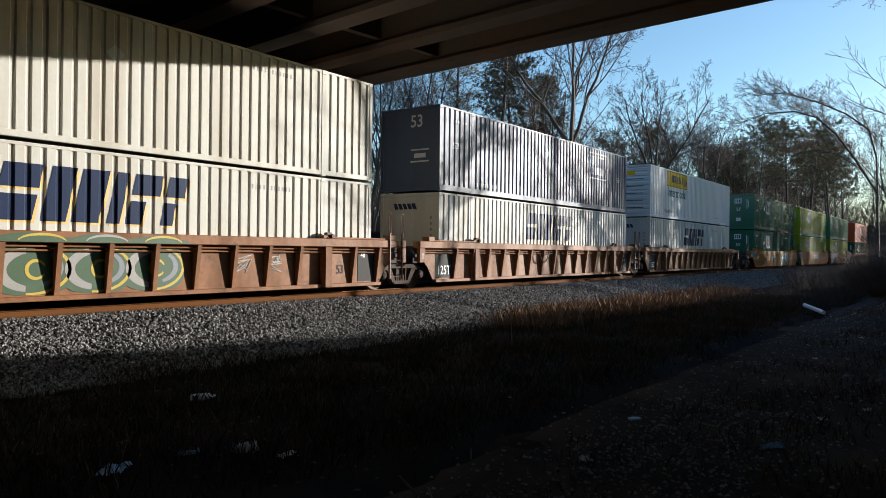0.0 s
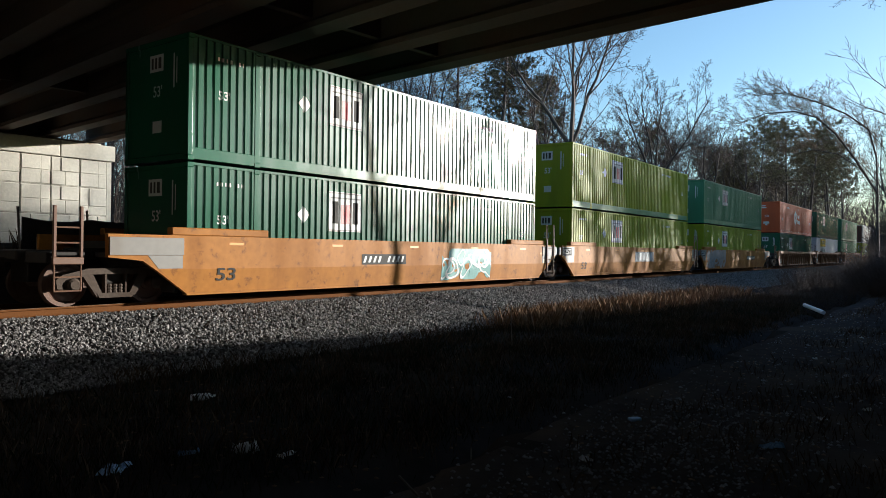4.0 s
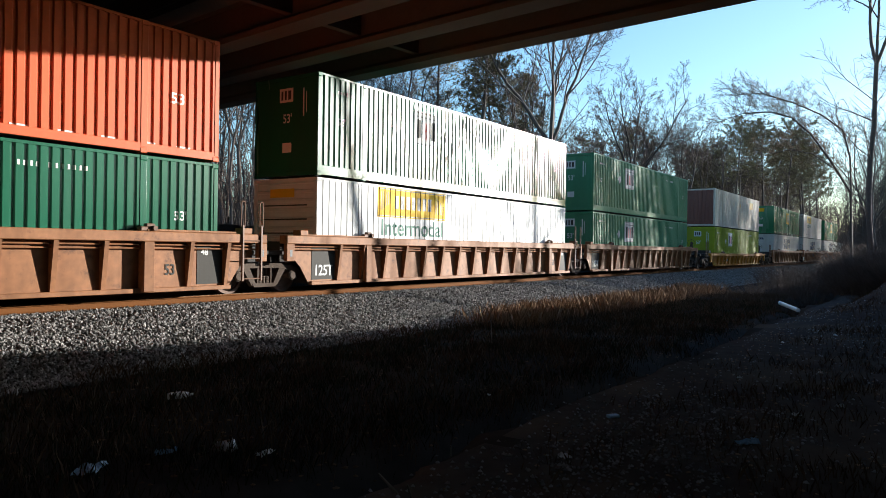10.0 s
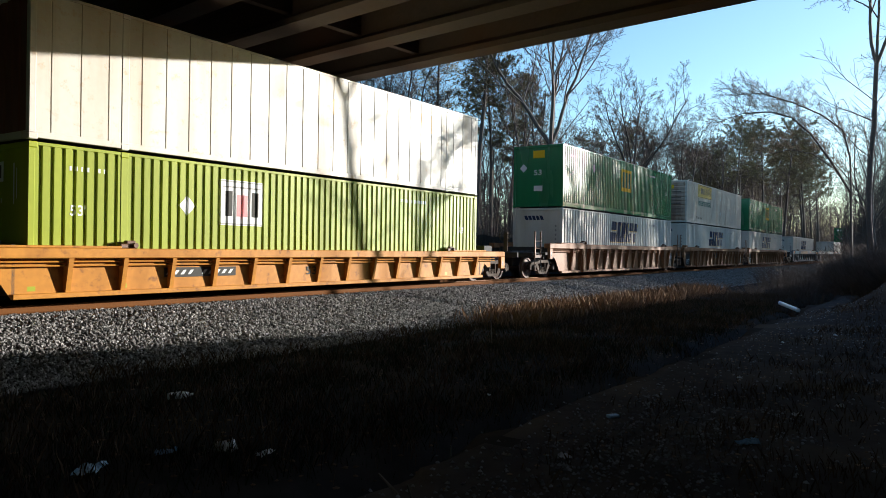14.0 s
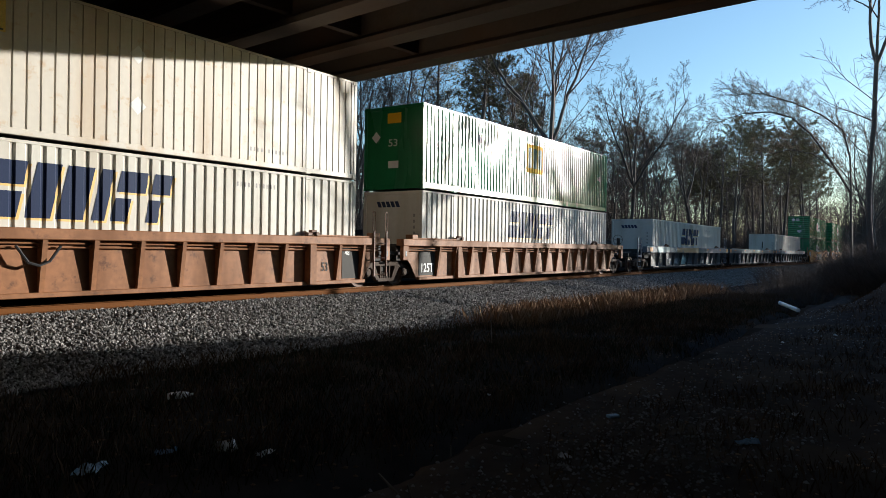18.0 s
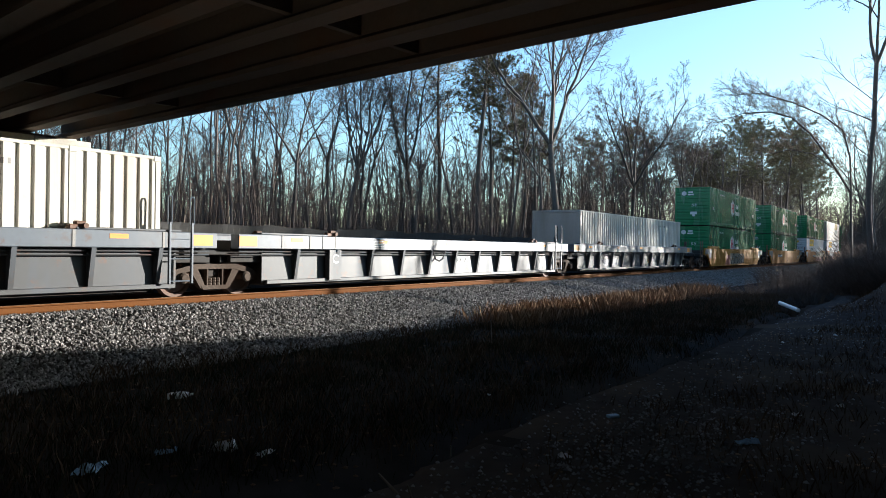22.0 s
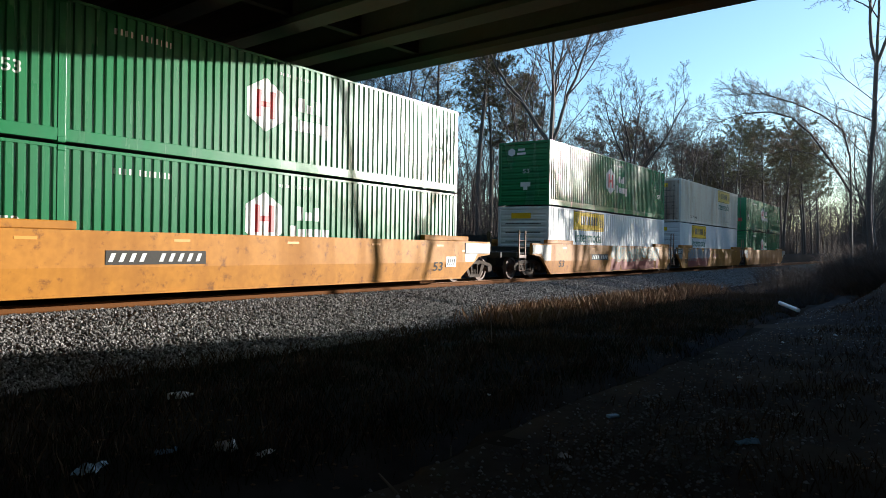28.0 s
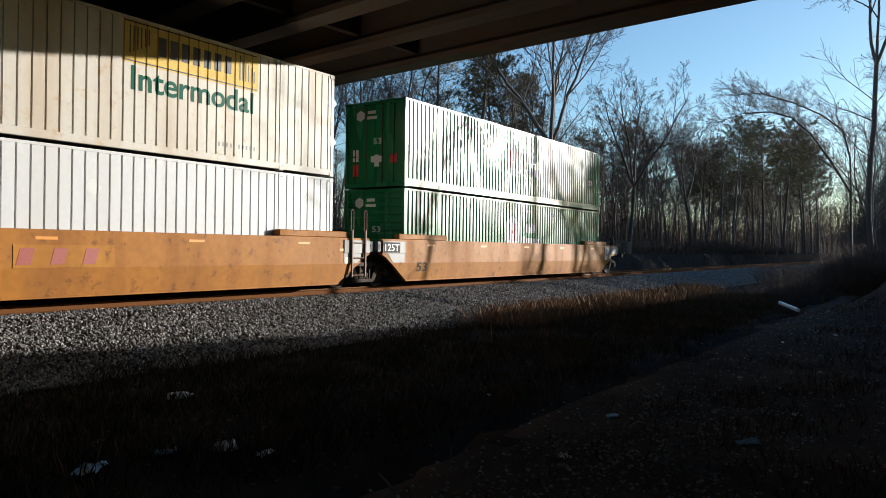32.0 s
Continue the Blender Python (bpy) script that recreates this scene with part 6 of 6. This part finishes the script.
def shrubs():
    rng = random.Random(53)
    spots = [(38 + 3.1 * i, 4.2 + rng.uniform(-1.5, 2.2)) for i in range(9)] + [(33.5, 2.4), (35.0, 1.6), (40, 7.5), (47, 8.0), (55, 9.0)]
    spots += [(33 + rng.uniform(0, 8), rng.uniform(0.5, 2.6)) for _ in range(9)] + [(rng.uniform(48, 200), rng.uniform(3, 9.5)) for _ in range(26)]
    spots += [(rng.uniform(24, 150), rng.uniform(21.5, 27)) for _ in range(46)]
    thick = [(32.0 + 0.75 * i + rng.uniform(-0.3, 0.3), 0.6 + 0.2 * i + rng.uniform(-0.9, 0.9)) for i in range(14)]
    for x, y in spots + thick:
        ob = new("shrub", SHRUBS[2 if (x, y) in thick else rng.randrange(2)])
        ob.matrix_world = Matrix.Translation((x, y, ground_z(x, y))) @ pose(0, 0, 0, 0, 0, rng.uniform(0, 360)) @ Matrix.Diagonal((1, 1, rng.uniform(0.6, 1.2), 1))
        tagged(ob, "tangled leafless shrub with thin brown stems", "shrub", "shrubs along the track")


shrubs()


def sapling(rng, h, r, twigs, tw, joints):
    """One thin stem with side twigs, its foot at the origin."""
    s = Solid()
    pts = wander(rng, (0, 0, -0.2), (0, 0, 1), h, 3, 0.07, 0.03)
    limb(s, pts, r, r * 0.3, 3)
    for _ in range(twigs):
        e = rng.randrange(0, 3)
        q = pts[e].lerp(pts[e + 1], rng.random())
        limb(s, wander(rng, q, (rng.gauss(0, 1), rng.gauss(0, 1), 1.0), h * rng.uniform(0.12, 0.32), joints, 0.18, 0.05), tw, tw * 0.5, 3)
    return np.array(s.v), np.array(s.f)


def undergrowth():
    """Thin saplings that fill the wood between the trunks, and its far depth, joined."""
    rng, vs, fs, base = random.Random(61), [], [], 0
    low = [sapling(rng, rng.uniform(3, 8), rng.uniform(0.025, 0.055), 8, 0.019, 2) for _ in range(30)]
    far = [sapling(rng, rng.uniform(5, 9), rng.uniform(0.1, 0.16), 9, 0.05, 1) for _ in range(24)]
    tall = [sapling(rng, rng.uniform(10, 18), rng.uniform(0.12, 0.2), 12, 0.05, 2) for _ in range(16)]
    near = [sapling(rng, rng.uniform(7, 16), rng.uniform(0.04, 0.09), 13, 0.022, 2) for _ in range(20)]
    spots = []
    for k in range(5200):
        x = rng.uniform(8, 300)
        y = 29 + rng.expovariate(1 / 24.0) + (7 if x < 45 else 0)
        if x > 24 or y > 56:
            spots.append((low, x, y, 0.9, rng.uniform(0.6, 1.1)))
    spots += [(far, rng.uniform(-40, 330), rng.uniform(80, 180), 0.4, rng.uniform(0.7, 1.2)) for _ in range(4500)]
    spots += [(tall, rng.uniform(200, 760), rng.uniform(23, 75), 0.4, rng.uniform(0.8, 1.1)) for _ in range(1200)]
    spots += [(tall, rng.uniform(14, 70), rng.uniform(44, 95), 0.6, rng.uniform(0.55, 0.95)) for _ in range(450)]
    spots += [(tall, rng.uniform(62, 125), rng.uniform(31, 62), 0.6, rng.uniform(0.5, 0.95)) for _ in range(420)]
    for k in range(600):
        x = rng.uniform(62, 150)
        y = x * rng.uniform(0.05, 0.098)
        spots.append((low if k % 4 else near, x, y, ground_z(x, y), rng.uniform(0.5, 1.0)))
    # Near-bank saplings, nearly all out of view, added to shade the far cars.
    full = len(spots) + 1500
    while len(spots) < full:
        x, y = rng.uniform(52, 260), rng.uniform(-12, 9)
        if x + (y - 14.36) / 0.6 > 44 and y < 0.065 * x:
            spots.append((near, x, y, ground_z(x, y), rng.uniform(0.8, 1.1)))
    for kinds, x, y, z, k in spots:
        v, f = kinds[rng.randrange(len(kinds))]
        a = rng.uniform(0, 6.283)
        c, d = math.cos(a) * k, math.sin(a) * k
        vs.append(np.stack([v[:, 0] * c - v[:, 1] * d + x, v[:, 0] * d + v[:, 1] * c + y, v[:, 2] * k + z], -1))
        fs.append(f + base)
        base += len(v)
    verts, quads = np.concatenate(vs), np.concatenate(fs)
    me = bpy.data.meshes.new("undergrowth")
    me.vertices.add(len(verts))
    me.vertices.foreach_set("co", verts.ravel())
    me.loops.add(quads.size)
    me.loops.foreach_set("vertex_index", quads.ravel())
    me.polygons.add(len(quads))
    me.polygons.foreach_set("loop_start", np.arange(0, quads.size, 4))
    me.update(calc_edges=True)
    me.materials.append(M_TWIG)
    tagged(new("undergrowth", me), "thin grey-brown saplings and far trunks in the wood", "undergrowth", kind="stuff")


undergrowth()


def blades(name, n, place, tall, mat, seed, label, wide=0.004):
    rng = np.random.default_rng(seed)
    xy = place(rng, n)
    x, y = xy[:, 0], xy[:, 1]
    z = np.array([ground_z(a, b) for a, b in zip(x, y)]) - 0.02
    h = tall * (0.4 + 0.8 * rng.random(n))
    a = rng.random(n) * 6.283
    w, lean, la = wide * (0.6 + 0.8 * rng.random(n)), h * (0.1 + 0.55 * rng.random(n) ** 2), rng.random(n) * 6.283
    dx, dy = np.cos(a) * w, np.sin(a) * w
    v = np.stack([np.stack([x - dx, y - dy, z], -1), np.stack([x + dx, y + dy, z], -1),
                  np.stack([x + dx * 0.7 + lean * 0.35 * np.cos(la), y + dy * 0.7 + lean * 0.35 * np.sin(la), z + h * 0.55], -1),
                  np.stack([x + lean * np.cos(la), y + lean * np.sin(la), z + h], -1)], 1).reshape(-1, 3)
    k = np.arange(n)[:, None] * 4
    f = np.concatenate([k + np.array([[0, 1, 2]]), k + np.array([[0, 2, 3]])])
    me = bpy.data.meshes.new(name)
    me.from_pydata(v.tolist(), [], f.tolist())
    me.materials.append(mat)
    tagged(new(name, me), label, "grass", kind="stuff")


def clumped(x0, x1, y0, y1, clumps, spread):
    def place(rng, n):
        c = np.stack([x0 + (x1 - x0) * rng.random(clumps), y0 + (y1 - y0) * rng.random(clumps)], -1)
        p = c[rng.integers(0, clumps, n)] + rng.normal(0, spread, (n, 2))
        p[:, 1] = np.clip(p[:, 1], y0 - 0.3, y1 + 0.3)
        return p
    return place


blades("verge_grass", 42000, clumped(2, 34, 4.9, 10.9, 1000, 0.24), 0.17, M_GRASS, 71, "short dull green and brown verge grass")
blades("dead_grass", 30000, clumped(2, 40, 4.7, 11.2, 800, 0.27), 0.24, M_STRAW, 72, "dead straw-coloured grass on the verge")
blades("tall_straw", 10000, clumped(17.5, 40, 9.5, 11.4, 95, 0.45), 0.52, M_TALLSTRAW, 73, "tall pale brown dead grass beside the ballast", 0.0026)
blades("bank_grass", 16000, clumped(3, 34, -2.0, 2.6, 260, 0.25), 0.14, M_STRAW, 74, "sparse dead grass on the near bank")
blades("berm_grass", 9000, clumped(10, 120, 19.5, 27, 500, 0.5), 0.7, M_STRAW, 75, "dead grass on the berm behind the track", 0.012)


def specks(name, n, x0, x1, y0, y1, lo, hi, mat, seed, label, category, flat=0.5, middle=None):
    """Small loose pieces lying on the ground."""
    rng, s = random.Random(seed), Solid()
    for _ in range(n):
        if middle:
            x, y = rng.gauss(middle[0], middle[2]), rng.gauss(middle[1], middle[3])
        else:
            x, y = rng.uniform(x0, x1), rng.uniform(y0, y1)
        r, a, z = rng.uniform(lo, hi), rng.uniform(0, 6.28), ground_z(x, y)
        vs = []
        for k in range(5):
            w = a + 1.257 * k
            q = r * rng.uniform(0.6, 1.2)
            vs.append((x + q * math.cos(w), y + q * math.sin(w), z + rng.uniform(0.0, 0.4) * r * flat))
        vs.append((x, y, z + r * flat + 0.006))
        s.add(vs, [(k, (k + 1) % 5, 5) for k in range(5)])
    tagged(new(name, raw(s, name, mat)), label, category, kind="stuff")


specks("bank_gravel", 2600, 0, 0, 0, 0, 0.007, 0.024, M_DARKSTONE, 81, "scattered grey gravel on the near bank", "gravel", 0.7, (5.6, 2.0, 1.6, 0.55))
specks("bank_pebbles", 1800, 3, 24, -1.0, 3.2, 0.007, 0.026, M_DARKSTONE, 82, "scattered pebbles on the near bank", "gravel", 0.6)
specks("fallen_leaves", 2200, 3, 26, 3.5, 11, 0.02, 0.045, M_LEAF, 83, "curled brown fallen leaves", "leaves", 0.35)
specks("bank_leaves", 3500, 2.5, 30, -3.0, 3.0, 0.01, 0.026, M_DRYLEAF, 84, "dry tan-brown fallen leaves on the near bank", "leaves", 0.3)


def litter(name, x, y, make, mat, label, turn=0.0, up=0.0):
    ob = part(name, make(), mat)
    ob.matrix_world = pose(x, y, ground_z(x, y) + up, 0, 0, turn)
    tagged(ob, label, "litter", "litter on the verge")


def crumple(seed, a, b, c):
    rng, n, s = random.Random(seed), 9, Solid()
    vs = [(a * (i / n - 0.5) + rng.gauss(0, 0.01), b * (j / n - 0.5) + rng.gauss(0, 0.01), c * abs(noise.noise(Vector((i * 0.45 + seed, j * 0.45, 0)))) * 2 + 0.01) for j in range(n + 1) for i in range(n + 1)]
    return s.add(vs, [(j * (n + 1) + i, j * (n + 1) + i + 1, (j + 1) * (n + 1) + i + 1, (j + 1) * (n + 1) + i) for j in range(n) for i in range(n)])


def bottle():
    s = Solid().lathe([(0.0, 0), (0.045, 0.0), (0.05, 0.02), (0.05, 0.22), (0.03, 0.29), (0.016, 0.31), (0.016, 0.345), (0.0, 0.346)], 14, 0)
    s.v = [(x, y, z + 0.05) for x, y, z in s.v]
    return s


litter("plastic_bottle", 6.15, 8.85, bottle, M_LITTER, "pale empty plastic bottle lying on the verge", -20)
litter("paper_scrap", 4.98, 6.2, lambda: crumple(4, 0.16, 0.26, 0.12), M_LITTER, "crumpled white paper scrap in the grass", 30)
litter("paper_scrap", 5.15, 5.75, lambda: crumple(5, 0.24, 0.08, 0.05), M_LITTER, "torn white paper strip in the grass", 10)
litter("plastic_sheet", 3.75, 6.6, lambda: crumple(6, 0.34, 0.22, 0.06), M_LITTERBLUE, "pale blue plastic sheet in the grass", 40)
litter("plastic_sheet", 4.5, 6.5, lambda: crumple(7, 0.2, 0.12, 0.05), M_LITTERBLUE, "pale blue plastic sheet in the grass", -30)
litter("carton", 6.84, 2.65, lambda: Solid().chamfer(-0.06, 0.06, -0.035, 0.035, 0.0, 0.03, 0.006), M_LITTERBLUE, "pale blue flattened carton on the bank", -35)
litter("paper_scrap", 5.4, 2.5, lambda: crumple(9, 0.09, 0.07, 0.03), M_LITTER, "crumpled white paper scrap on gravel", 60)
litter("plastic_sheet", 6.6, 1.35, lambda: crumple(10, 0.2, 0.08, 0.04), M_LITTERBLUE, "pale blue plastic strip on the bank", -35)
for k_, (x_, y_) in enumerate(((11.5, 1.4), (10.2, 2.2), (12.8, 2.0), (9.0, 0.9), (8.2, 1.2), (14.5, 2.4), (16.0, 1.7), (9.4, 5.6))):
    litter("paper_scrap", x_, y_, lambda: crumple(20 + k_, 0.06, 0.04, 0.03), M_LITTER, "small white paper scrap on the ground", 37 * k_)
for x_, y_, h_, l_ in ((4.4, 4.35, 0.22, 6), (3.75, 2.75, 0.2, 14), (4.0, 3.1, 0.2, 40), (6.6, 4.4, 0.55, 4), (14.2, 8.4, 0.95, 2)):
    ob_ = part("stick", Solid().rod((0, 0, -0.1), (0.02, 0.01, h_), 0.014, 0.008, 5), M_STAKE)
    ob_.matrix_world = pose(x_, y_, ground_z(x_, y_), 0, l_, 30 * x_)
    tagged(ob_, "short dead stick standing in the ground", "stick", "sticks on the verge")


def pipe():
    a, b = Vector((32.0, 5.4, -0.78)), Vector((29.5, 4.35, -0.86))
    s = Solid().rod(a, b, 0.075, n=16)
    tagged(part("drain_pipe", s, M_PVC), "white plastic drain pipe lying by the ditch", "pipe")


pipe()
tagged(part("ditch_water", Solid().box(29.5, 39.5, 3.6, 5.8, -1.4, -1.24), M_WATER), "still dark water in the ditch", "water", kind="structure")


# ---- movement ----
RUN = ((0, 0.0), (2, 26.53), (4, 52.76), (6, 78.74), (8, 104.5), (10, 130.07), (12, 155.45), (14, 180.66), (16, 205.71), (18, 230.61), (20, 255.4), (22, 280.12), (24, 304.79), (26, 329.45), (28, 354.15), (30, 378.9), (32, 403.71))
RUN_T, RUN_S = np.array([t for t, _ in RUN], float), np.array([s for _, s in RUN])
RUN_FIT = np.polyfit(RUN_T, RUN_S, 6)


def run(t):
    """How far the train has gone after t seconds."""
    return float(np.polyval(RUN_FIT, t) - np.polyval(RUN_FIT, 0.0))


def motions():
    times = [float(t) for t in range(0, 33)]
    for i, car in enumerate(TRAIN):
        walk(car, [(t, pose(FRONTS[i] - run(t), TRACK_Y, 0)) for t in times])
    for box, i, z in LOADS:
        walk(box, [(t, pose(FRONTS[i] - run(t), TRACK_Y, z)) for t in times])
    spins = [(k / 22, -math.degrees(run(k / 22) / 0.46)) for k in range(32 * 22 + 1)]
    for w, x in WHEELS:
        walk(w, [(t, pose(x, 0, 0.46, 0, a, 0)) for t, a in spins])


motions()
